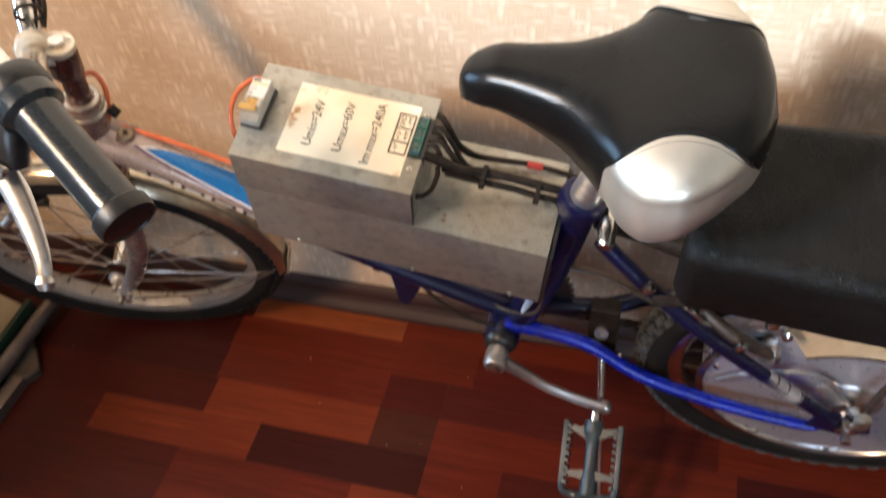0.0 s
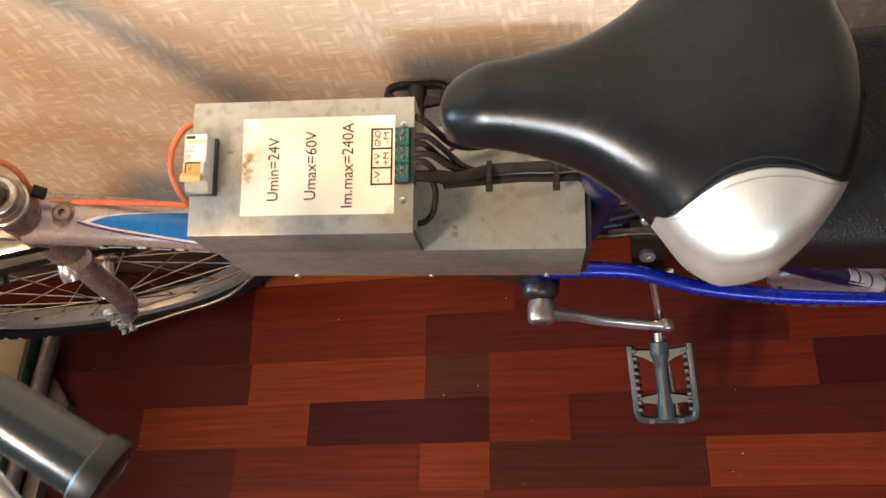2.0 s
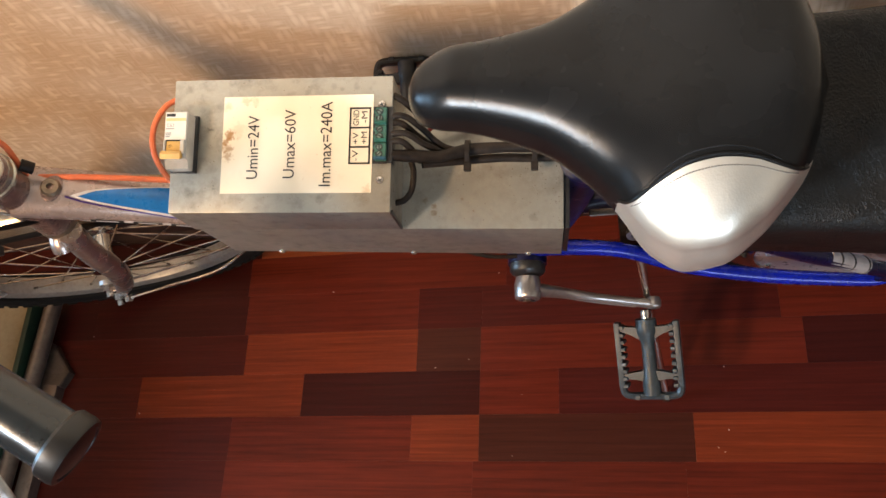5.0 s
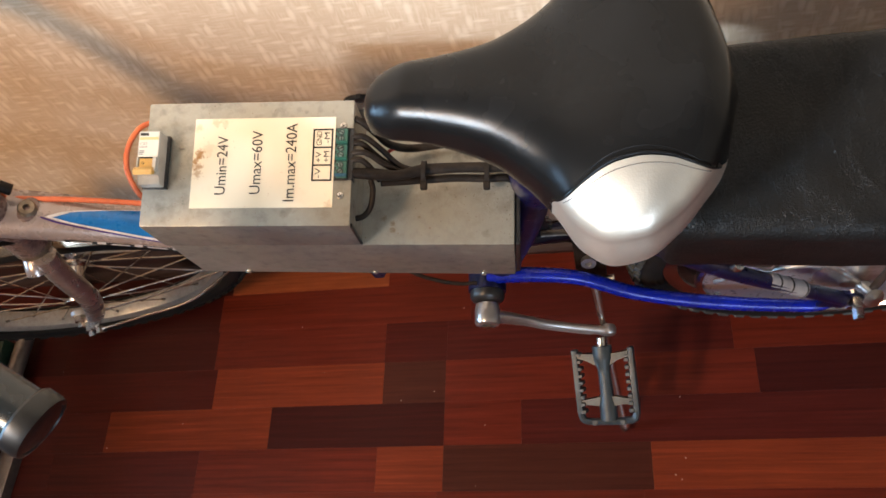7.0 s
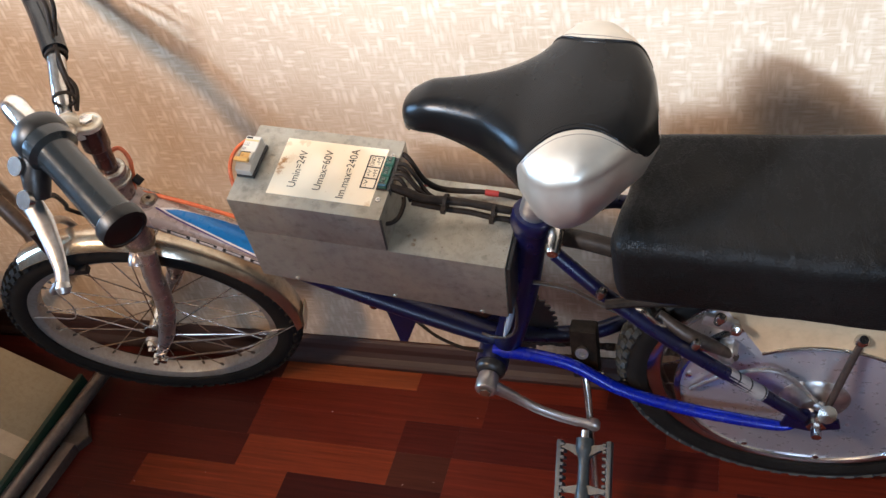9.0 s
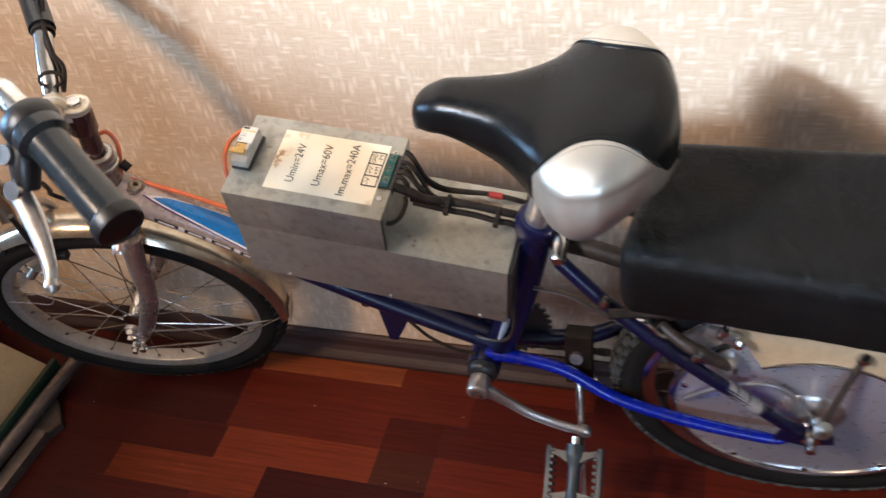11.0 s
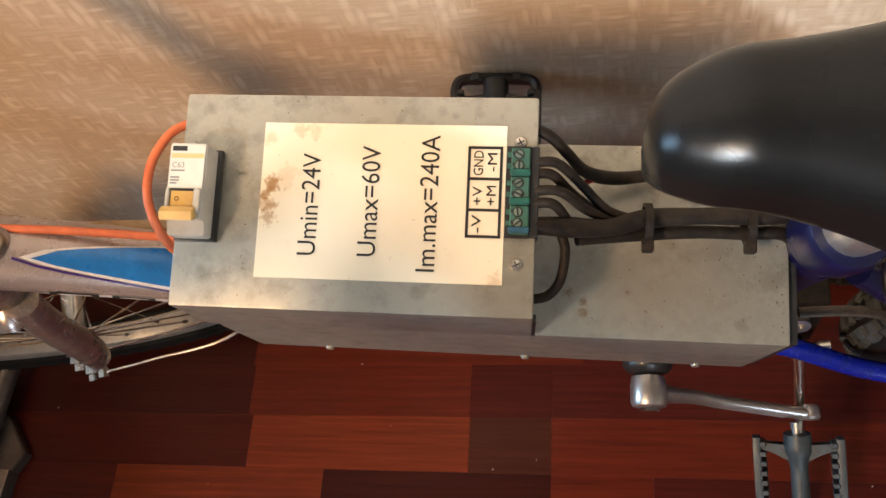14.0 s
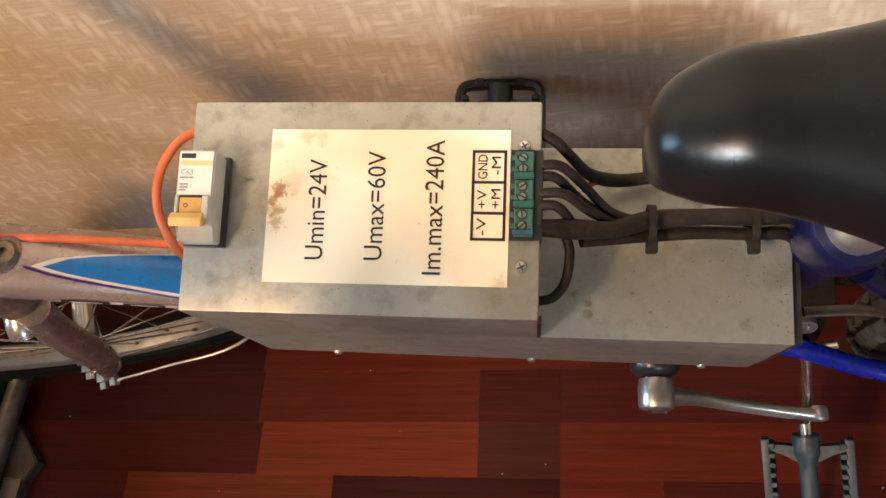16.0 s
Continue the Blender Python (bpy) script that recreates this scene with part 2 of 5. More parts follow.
def make_wallpaper():
    """Embossed wallpaper: fine level fibres under scattered shiny upright and level dabs."""
    m, nt, bsdf, _, link = nodes_of("woven_wallpaper")
    fibre = ramp(nt, noise_tex(nt, coords(nt, (34, 34, 430)), 1.0, 3.0, 0.6), [(0.40, (0, 0, 0)), (0.66, (1, 1, 1))])
    warp = ramp(nt, noise_tex(nt, coords(nt, (330, 330, 40)), 1.0, 2.5, 0.6), [(0.46, (0, 0, 0)), (0.68, (1, 1, 1))])
    patch = ramp(nt, noise_tex(nt, coords(nt), 40, 3), [(0.44, (0, 0, 0)), (0.60, (1, 1, 1))])
    weave = mix(nt, patch, fibre, warp)
    upright = flecks(nt, 1.0, (112, 112, 38), 0.56, 0.55, (0, 0.06, 0))
    level = flecks(nt, 1.0, (44, 44, 170), 0.54, 0.42)
    dabs = mix(nt, 1.0, upright, level, "LIGHTEN")
    broad = noise_tex(nt, coords(nt), 5, 3)
    base = mix(nt, broad, (0.50, 0.36, 0.235), (0.57, 0.425, 0.29))
    col = mix(nt, mix(nt, 0.7, (0, 0, 0), weave), base, (0.66, 0.52, 0.385))
    col = mix(nt, mix(nt, 0.75, (0, 0, 0), dabs), col, (0.735, 0.605, 0.465))
    link(col, bsdf.inputs["Base Color"])
    relief = mix(nt, 0.65, weave, dabs)
    r = nt.nodes.new("ShaderNodeMapRange")
    r.inputs[3].default_value, r.inputs[4].default_value = 0.58, 0.30
    link(relief, r.inputs[0])
    link(r.outputs[0], bsdf.inputs["Roughness"])
    bump(nt, bsdf, relief, 0.28, 0.0006)
    return m


WALLPAPER = make_wallpaper()


def make_parquet():
    """Oiled merbau strips: each plank its own tone, fine grain along x, satin lacquer."""
    m, nt, bsdf, _, link = nodes_of("merbau_strip")
    info = nt.nodes.new("ShaderNodeObjectInfo")
    shift = nt.nodes.new("ShaderNodeVectorMath")
    shift.operation = "MULTIPLY_ADD"
    link(info.outputs["Random"], shift.inputs[0])
    shift.inputs[1].default_value = (31.0, 17.0, 5.0)
    tc = nt.nodes.new("ShaderNodeTexCoord")
    link(tc.outputs["Object"], shift.inputs[2])
    mp = nt.nodes.new("ShaderNodeMapping")
    mp.inputs["Scale"].default_value = (2.2, 70.0, 5.0)
    link(shift.outputs[0], mp.inputs[0])
    grain = noise_tex(nt, mp.outputs[0], 2.6, 6, 0.7)
    broad = noise_tex(nt, shift.outputs[0], 9, 3)
    tone = nt.nodes.new("ShaderNodeMixRGB")
    tone.blend_type = "MULTIPLY"
    tone.inputs[0].default_value = 1.0
    link(info.outputs["Color"], tone.inputs[1])
    g = ramp(nt, grain, [(0.28, (0.55, 0.52, 0.52)), (0.44, (0.88, 0.87, 0.87)), (0.56, (1.08, 1.06, 1.04)), (0.74, (1.55, 1.55, 1.5))])
    link(g, tone.inputs[2])
    c = mix(nt, broad, tone.outputs[0], mix(nt, 0.45, tone.outputs[0], (0.03, 0.008, 0.006)))
    link(c, bsdf.inputs["Base Color"])
    r = nt.nodes.new("ShaderNodeMapRange")
    r.inputs[3].default_value, r.inputs[4].default_value = 0.30, 0.46
    link(grain, r.inputs[0])
    link(r.outputs[0], bsdf.inputs["Roughness"])
    bsdf.inputs["Specular IOR Level"].default_value = 0.12
    bump(nt, bsdf, grain, 0.06, 0.0003)
    return m


PARQUET = make_parquet()

# ---- mesh helpers ----
BASE = {}


def thing(name, at, label, category, group="", kind=""):
    ob = new(name)
    ob.location = at
    ob.empty_display_size = 0.05
    BASE[ob] = Vector(at)
    return tagged(ob, label, category, group, kind)


def part(name, bm, material, parent=None, label="", smooth=True):
    """One mesh under a thing or a part; its points are given in the world's metres."""
    me = bpy.data.meshes.new(name)
    base = BASE.get(parent, Vector())
    bmesh.ops.translate(bm, verts=bm.verts, vec=-base)
    bmesh.ops.recalc_face_normals(bm, faces=bm.faces)
    bm.to_mesh(me)
    bm.free()
    for p in me.polygons:
        p.use_smooth = smooth
    if smooth:
        me.set_sharp_from_angle(angle=radians(38))
    mats = material if isinstance(material, (list, tuple)) else [material]
    for k in mats:
        me.materials.append(k)
    ob = new(name, me)
    if parent:
        ob.parent = parent
        BASE[ob] = base
    return tagged(ob, label)


def curve(x, xs, ys):
    """A smooth line through given points, with no overshoot."""
    n = len(xs)
    d = [(ys[k + 1] - ys[k]) / (xs[k + 1] - xs[k]) for k in range(n - 1)]
    g = [d[0]] + [0.0 if d[k - 1] * d[k] <= 0 else 2 * d[k - 1] * d[k] / (d[k - 1] + d[k]) for k in range(1, n - 1)] + [d[-1]]
    x = min(max(x, xs[0]), xs[-1])
    k = max(0, min(n - 2, sum(1 for v in xs[1:-1] if v <= x)))
    h = xs[k + 1] - xs[k]
    t = (x - xs[k]) / h
    return (2 * t**3 - 3 * t * t + 1) * ys[k] + (t**3 - 2 * t * t + t) * h * g[k] + (3 * t * t - 2 * t**3) * ys[k + 1] + (t**3 - t * t) * h * g[k + 1]


def smooth_line(pts, sub):
    pts = [Vector(p) for p in pts]
    if sub < 2 or len(pts) < 3:
        return pts
    out = []
    for i in range(len(pts) - 1):
        p0, p1, p2, p3 = pts[max(i - 1, 0)], pts[i], pts[i + 1], pts[min(i + 2, len(pts) - 1)]
        for k in range(sub):
            t = k / sub
            out.append(0.5 * (2 * p1 + (p2 - p0) * t + (2 * p0 - 5 * p1 + 4 * p2 - p3) * t * t + (3 * p1 - p0 - 3 * p2 + p3) * t**3))
    return out + [pts[-1]]


def tube(bm, pts, r, seg=14, sub=6, flat=1.0, up=None, closed=False):
    """A round (or oval: flat) tube along a smooth line; r is one radius or one a point."""
    line = smooth_line(pts, sub)
    n = len(line)
    if isinstance(r, (int, float)):
        rad = [r] * n
    else:
        rad = [float(v) for v in np.interp(np.linspace(0, 1, n), np.linspace(0, 1, len(r)), r)]
    side = None
    rings = []
    for i, p in enumerate(line):
        d = (line[(i + 1) % n] - line[i - 1]) if closed else (line[min(i + 1, n - 1)] - line[max(i - 1, 0)])
        d.normalize()
        if side is None:
            ref = Vector(up) if up else (Vector((0, 0, 1)) if abs(d.z) < 0.9 else Vector((1, 0, 0)))
            side = d.cross(ref).normalized()
        side = (side - d * side.dot(d)).normalized()
        other = side.cross(d)
        rings.append([bm.verts.new(p + rad[i] * (math.cos(a) * side + flat * math.sin(a) * other)) for a in np.linspace(0, 2 * math.pi, seg, endpoint=False)])
    for i in range(n if closed else n - 1):
        a, b = rings[i], rings[(i + 1) % n]
        for k in range(seg):
            bm.faces.new((a[k], a[(k + 1) % seg], b[(k + 1) % seg], b[k]))
    if not closed:
        bm.faces.new(rings[0])
        bm.faces.new(rings[-1])
    return bm


def axes(origin, x, y):
    """A matrix from an origin and two directions; the third follows."""
    x = Vector(x).normalized()
    y = Vector(y)
    y = (y - x * y.dot(x)).normalized()
    z = x.cross(y)
    return Matrix((x, y, z)).transposed().to_4x4().copy() if origin is None else Matrix.Translation(origin) @ Matrix((x, y, z)).transposed().to_4x4()


def along(origin, direction):
    """A matrix whose z runs along the direction."""
    return Matrix.Translation(origin) @ Vector(direction).to_track_quat("Z", "Y").to_matrix().to_4x4()


def box(bm, lo, hi, m=Matrix(), bevel=0.0, seg=2, mat=0):
    v = [bm.verts.new(m @ Vector((x, y, z))) for z in (lo[2], hi[2]) for y in (lo[1], hi[1]) for x in (lo[0], hi[0])]
    f = [bm.faces.new([v[i] for i in q]) for q in ((0, 2, 3, 1), (4, 5, 7, 6), (0, 1, 5, 4), (2, 6, 7, 3), (0, 4, 6, 2), (1, 3, 7, 5))]
    for q in f:
        q.material_index = mat
    if bevel:
        edges = list({e for q in f for e in q.edges})
        bmesh.ops.bevel(bm, geom=edges, offset=bevel, segments=seg, affect="EDGES", profile=0.6)
    return bm


def lathe(bm, profile, m, seg=24, closed=False):
    rings = []
    for r, h in profile:
        rings.append([bm.verts.new(m @ Vector((r * math.cos(a), r * math.sin(a), h))) for a in np.linspace(0, 2 * math.pi, seg, endpoint=False)])
    pairs = list(zip(rings, rings[1:])) + ([(rings[-1], rings[0])] if closed else [])
    for a, b in pairs:
        for k in range(seg):
            bm.faces.new((a[k], a[(k + 1) % seg], b[(k + 1) % seg], b[k]))
    if not closed:
        for ring in (rings[0], rings[-1]):
            bm.faces.new(ring)
    return bm


def prism(bm, outline, lo, hi, m=Matrix(), bevel=0.0, mat=0):
    a = [bm.verts.new(m @ Vector((x, y, lo))) for x, y in outline]
    b = [bm.verts.new(m @ Vector((x, y, hi))) for x, y in outline]
    n = len(a)
    f = [bm.faces.new(a), bm.faces.new(b)] + [bm.faces.new((a[i], a[(i + 1) % n], b[(i + 1) % n], b[i])) for i in range(n)]
    for q in f:
        q.material_index = mat
    if bevel:
        bmesh.ops.bevel(bm, geom=list({e for q in f[:2] for e in q.edges}), offset=bevel, segments=2, affect="EDGES")
    return bm


def B():
    return bmesh.new()


def lettering(text, m, height, width, material, parent, name="lettering"):
    """Flat letters of the built-in font, fitted to a height and a width."""
    cu = bpy.data.curves.new(name, "FONT")
    cu.body, cu.size, cu.resolution_u, cu.extrude = text, 1.0, 3, 0.0
    ob = bpy.data.objects.new(name, cu)
    scene.collection.objects.link(ob)
    me = bpy.data.meshes.new_from_object(ob.evaluated_get(bpy.context.evaluated_depsgraph_get()))
    bpy.data.objects.remove(ob)
    xs, ys = [v.co.x for v in me.vertices], [v.co.y for v in me.vertices]
    sx = width / (max(xs) - min(xs))
    cap = height / 0.72
    base = BASE.get(parent, Vector())
    for v in me.vertices:
        v.co = m @ Vector(((v.co.x - min(xs)) * sx, v.co.y * cap, 0)) - base
    me.materials.append(material)
    ob = new(name, me)
    ob.parent = parent
    BASE[ob] = base
    return ob

# ---- the room ----
WALL_Y = 0.478
ROOM_X0, ROOM_X1, ROOM_Y0, ROOM_Z = -3.2, 2.6, -2.9, 2.6


def slab(name, lo, hi, material, label, category):
    ob = part(name, box(B(), lo, hi), material, None, label, smooth=False)
    return tagged(ob, category=category, kind="structure")


slab("wall_north", (ROOM_X0, WALL_Y, -0.02), (ROOM_X1, WALL_Y + 0.12, ROOM_Z), WALLPAPER, "wall papered with beige embossed woven-look wallpaper", "wall")
slab("wall_west", (ROOM_X0 - 0.12, ROOM_Y0, -0.02), (ROOM_X0, WALL_Y + 0.12, ROOM_Z), PLAIN_WALL, "plain beige wall closing the room", "wall")
# unseen pier, added to keep the left window's light off the wallpaper
slab("wall_pier", (-1.16, 0.12, -0.02), (-1.06, WALL_Y, ROOM_Z), PLAIN_WALL, "unseen plain wall end added to keep left daylight off the wallpaper", "wall")
# unseen wall, added so window light meets the wallpaper along a slanting edge
light_block = part("wall_partition", box(B(), (0.0, -0.06, -0.02), (2.9, 0.0, 1.912), Matrix.Translation((-1.9, -0.29, 0.0)) @ Matrix.Rotation(math.atan2(-0.865, 1.0), 4, "Z")), DARK_WOOD, None, "unseen dark wooden wall added to cut off low window light", smooth=False)
tagged(light_block, category="wall", kind="structure")
# unseen half wall, added to shade the floor by the front wheel
slab("wall_half", (-1.90, -0.53, -0.02), (-0.33, -0.50, 1.29), DARK_WOOD, "unseen dark half-height wall added to shade the floor at left", "wall")
slab("wall_east", (ROOM_X1, ROOM_Y0, -0.02), (ROOM_X1 + 0.12, WALL_Y + 0.12, ROOM_Z), PLAIN_WALL, "plain beige wall closing the room", "wall")
slab("wall_south", (ROOM_X0 - 0.12, ROOM_Y0 - 0.12, -0.02), (ROOM_X1 + 0.12, ROOM_Y0, ROOM_Z), PLAIN_WALL, "plain beige wall closing the room", "wall")
slab("ceiling", (ROOM_X0 - 0.12, ROOM_Y0 - 0.12, ROOM_Z), (ROOM_X1 + 0.12, WALL_Y + 0.12, ROOM_Z + 0.1), CEILING_MAT, "plain light ceiling", "ceiling")

# baseboard: a stepped profile that runs along the wall
prof = [(0.0, 0.0), (-0.030, 0.0), (-0.030, 0.007), (-0.026, 0.012), (-0.019, 0.018), (-0.014, 0.027), (-0.012, 0.038), (-0.008, 0.046), (-0.004, 0.050), (0.0, 0.050)]
baseboard = part("baseboard", prism(B(), prof, ROOM_X0, ROOM_X1, axes((0, WALL_Y - 0.001, 0.0), (0, 1, 0), (0, 0, 1)), 0.0), DARK_WOOD, None, "dark reddish wooden baseboard along the wall", smooth=False)
tagged(baseboard, category="baseboard", kind="structure")

# ---- parquet: 64.5 mm strips in rows along the wall ----
floor_ob = part("floor", box(B(), (ROOM_X0, ROOM_Y0, -0.03), (ROOM_X1, WALL_Y, -0.0035)), DARK_WOOD, None, "dark red-brown merbau strip parquet floor", smooth=False)
tagged(floor_ob, category="floor", kind="structure")
ROW, ROW0 = 0.0648, 0.2122
RED, ORANGE_W, DEEP, DARK_OR_SHADED, PURPLE, LIGHT, BROWN = (0.118, 0.016, 0.007), (0.185, 0.031, 0.010), (0.072, 0.009, 0.0055), (0.042, 0.0062, 0.0045), (0.066, 0.0095, 0.0065), (0.25, 0.062, 0.02), (0.062, 0.0155, 0.0085)
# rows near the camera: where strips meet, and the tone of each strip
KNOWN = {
    # left ends of rows 2-4: the front wheel's shade is put into the tones
    4: ((-0.30, 0.015, 0.285, 0.62, 0.95), (DEEP, DARK_OR_SHADED, LIGHT, RED, DEEP, RED)),
    3: ((-0.35, 0.0, 0.42, 0.72, 0.95), (DARK_OR_SHADED, DARK_OR_SHADED, RED, DEEP, RED, DEEP)),
    2: ((-0.27, 0.003, 0.286, 0.384, 0.80), (DARK_OR_SHADED, DARK_OR_SHADED, RED, DEEP, PURPLE, RED)),
    1: ((-0.31, 0.010, 0.287, 0.383, 0.826), (DEEP, DEEP, ORANGE_W, BROWN, RED, DARK_OR_SHADED)),
    0: ((-0.165, 0.111, 0.383, 0.496, 0.98), (DEEP, ORANGE_W, DARK_OR_SHADED, RED, PURPLE, DEEP)),
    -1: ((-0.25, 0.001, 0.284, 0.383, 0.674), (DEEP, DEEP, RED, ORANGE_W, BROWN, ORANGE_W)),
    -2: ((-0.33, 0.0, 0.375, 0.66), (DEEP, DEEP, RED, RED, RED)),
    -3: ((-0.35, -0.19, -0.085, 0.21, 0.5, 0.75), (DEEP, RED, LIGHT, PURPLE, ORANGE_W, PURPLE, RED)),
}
rng = random.Random(7)
strip_meshes = {}


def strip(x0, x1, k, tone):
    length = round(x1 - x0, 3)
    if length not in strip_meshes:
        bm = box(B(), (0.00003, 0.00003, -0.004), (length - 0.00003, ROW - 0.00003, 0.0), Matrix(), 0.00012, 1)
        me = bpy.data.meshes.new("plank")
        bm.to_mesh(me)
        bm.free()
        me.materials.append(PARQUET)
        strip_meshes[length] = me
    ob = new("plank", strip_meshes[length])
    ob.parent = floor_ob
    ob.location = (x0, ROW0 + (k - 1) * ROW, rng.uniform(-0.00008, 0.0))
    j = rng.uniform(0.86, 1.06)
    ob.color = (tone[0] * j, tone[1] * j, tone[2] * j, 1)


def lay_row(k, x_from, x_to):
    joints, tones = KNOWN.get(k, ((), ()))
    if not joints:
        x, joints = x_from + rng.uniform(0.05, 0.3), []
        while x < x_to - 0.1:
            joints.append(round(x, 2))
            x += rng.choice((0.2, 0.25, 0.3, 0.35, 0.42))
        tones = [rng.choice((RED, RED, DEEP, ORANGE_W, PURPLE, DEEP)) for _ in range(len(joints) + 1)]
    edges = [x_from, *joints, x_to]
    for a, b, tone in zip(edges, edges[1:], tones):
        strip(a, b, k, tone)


# ---- electric bicycle ----
bike = thing("electric_bicycle", (0.4, 0.33, 0.0), "blue and white electric bicycle leaning on its kickstand beside the wall", "bicycle")


def P(name, bm, material, parent=bike, label="", smooth=True):
    return part(name, bm, material, parent, label, smooth)


LAT = Vector((0, 0.9925, 0.122))   # across the bicycle, away from the camera
UPB = Vector((0, -0.122, 0.9925))
BB = Vector((0.487, 0.306, 0.258))

# -- frame --
HEAD_LO, HEAD_HI = Vector((0.012, 0.262, 0.470)), Vector((0.040, 0.246, 0.606))
main = P("main_tube", tube(B(), [(0.026, 0.256, 0.545), (0.14, 0.266, 0.486), (0.25, 0.276, 0.420), (0.37, 0.292, 0.345), tuple(BB + Vector((0.004, 0, 0.021)))], [0.0262, 0.0245, 0.0225, 0.021, 0.019], 20, 6, 0.72, up=(0, 0, 1)), NAVY_PAINT, label="dark blue oval main tube")
P("painted_sleeve", tube(B(), [(0.026, 0.2562, 0.5472), (0.14, 0.2662, 0.4887), (0.245, 0.2757, 0.4256)], [0.0275, 0.0256, 0.0238], 24, 6, 0.73, up=(0, 0, 1)), DULL_SLEEVE, main, "dull pinkish-white paint, scratched")


def skin_patch(bm, s0, s1, a0, a1, lift, shape):
    """A thin patch on the main tube's sleeve, between stations and angles."""
    line = smooth_line([(0.026, 0.2562, 0.5472), (0.14, 0.2662, 0.4887), (0.245, 0.2757, 0.4256)], 12)
    grid = []
    for i in range(15):
        s = s0 + (s1 - s0) * i / 14
        f = s * (len(line) - 1)
        k = min(int(f), len(line) - 2)
        p = line[k].lerp(line[k + 1], f - k)
        d = (line[k + 1] - line[k]).normalized()
        side = d.cross(Vector((0, 0, 1))).normalized()
        other = side.cross(d)
        r = float(np.interp(s, (0, 0.5, 1), (0.0275, 0.0256, 0.0238))) + lift
        w0, w1 = shape(i / 14)
        row = []
        for j in range(7):
            a = radians(a0 + (a1 - a0) * (w0 + (w1 - w0) * j / 6))
            row.append(bm.verts.new(p + r * (math.cos(a) * side + 0.73 * math.sin(a) * other)))
        grid.append(row)
    for a, b in zip(grid, grid[1:]):
        for j in range(6):
            bm.faces.new((a[j], a[j + 1], b[j + 1], b[j]))
    return bm


def flame(low, high, lo_power=0.5, hi_power=0.38):
    """The decal's outline: two edges that open from a point along the tube."""
    return lambda u: (0.5 - low * u**lo_power, 0.5 + high * u**hi_power)


P("white_outline", skin_patch(B(), 0.235, 0.99, 4, 128, 0.0004, flame(0.50, 0.50, 0.72, 0.55)), WHITE_PAINT, main, "white edge of the decal")
P("blue_decal", skin_patch(B(), 0.262, 0.99, 4, 128, 0.0007, flame(0.42, 0.46, 0.72, 0.52)), BLUE_STRIPE, main, "bright blue flame decal")
P("decal_line", skin_patch(B(), 0.222, 0.99, 4, 128, 0.0006, lambda u: (0.5 - 0.50 * u**0.72 - 0.03, 0.5 - 0.50 * u**0.72)), PURPLE_LINE, main, "purple outline of the decal")
P("white_band", skin_patch(B(), 0.27, 0.99, -24, 6, 0.0004, lambda u: (0.42 - 0.42 * min(1.0, u * 5.0) ** 0.5, 0.55 + 0.40 * min(1.0, u * 5.0) ** 0.5)), WHITE_PAINT, main, "white band under worn lettering")


def letter_outline(u0, u1, a0, a1):
    """One worn letter's black outline on the tube's side: two long and two short strokes."""
    du = (u1 - u0) * 0.16
    for p0, p1, q0, q1 in ((u0, u1, a0, a0 + 5), (u0 + du, u1, a1 - 5, a1), (u0, u0 + du, a0, a1), (u1 - du, u1, a0 + 8, a1)):
        P("unreadable_mark", skin_patch(B(), p0, p1, q0, q1, 0.0007, lambda u: (0.0, 1.0)), INK, main)


for k in range(5):
    letter_outline(0.30 + 0.135 * k, 0.405 + 0.135 * k, -20, 4)
P("head_tube", tube(B(), [tuple(HEAD_LO), tuple(HEAD_HI)], 0.0205, 24), HEAD_PAINT, label="brownish painted head tube")
hd = (HEAD_HI - HEAD_LO).normalized()
headset = P("headset_cup", lathe(B(), [(0.0, 0.0), (0.0215, 0.0), (0.0238, 0.002), (0.0238, 0.0055), (0.0222, 0.0065), (0.0215, 0.0125), (0.0, 0.0125)], along(HEAD_HI - hd * 0.020, hd), 28), HEADSET_GREY, label="worn grey headset cup")
P("lock_ring", lathe(B(), [(0.0, 0.0), (0.0190, 0.0), (0.0202, 0.0015), (0.0202, 0.0065), (0.0188, 0.008), (0.0150, 0.0085), (0.0140, 0.006), (0.0, 0.006)], along(HEAD_HI - hd * 0.0072, hd), 28), HEADSET_GREY, headset, "grey lock ring")
P("headset_cup", lathe(B(), [(0.0, 0.0), (0.0175, 0.0), (0.0205, 0.004), (0.0212, 0.009), (0.0205, 0.014), (0.0, 0.014)], along(HEAD_LO - hd * 0.010, hd), 24), GREASY, label="greasy lower headset cup")
COLLAR = Vector((0.578, 0.248, 0.545))
P("seat_tube", tube(B(), [(0.503, 0.300, 0.262), (0.546, 0.277, 0.40), tuple(COLLAR)], 0.0200, 20), NAVY_PAINT, label="dark blue seat tube, paint scratched")
P("worn_decal", tube(B(), [(0.537, 0.2580, 0.408), (0.531, 0.2610, 0.374), (0.522, 0.2660, 0.342), (0.514, 0.2705, 0.318)], [0.0040, 0.0065, 0.0062, 0.0030], 10, 5, 0.7), surface("pale_blue_film", (0.42, 0.50, 0.60), (0.22, 0.27, 0.36), 0.4), label="pale bluish worn decal on the seat tube")
sd = (COLLAR - Vector((0.53, 0.279, 0.40))).normalized()
P("seat_collar", lathe(B(), [(0.017, -0.012), (0.0225, -0.012), (0.024, -0.006), (0.024, 0.008), (0.022, 0.012), (0.017, 0.012)], along(COLLAR, sd), 28), NAVY_PAINT, label="glossy dark blue seat collar")
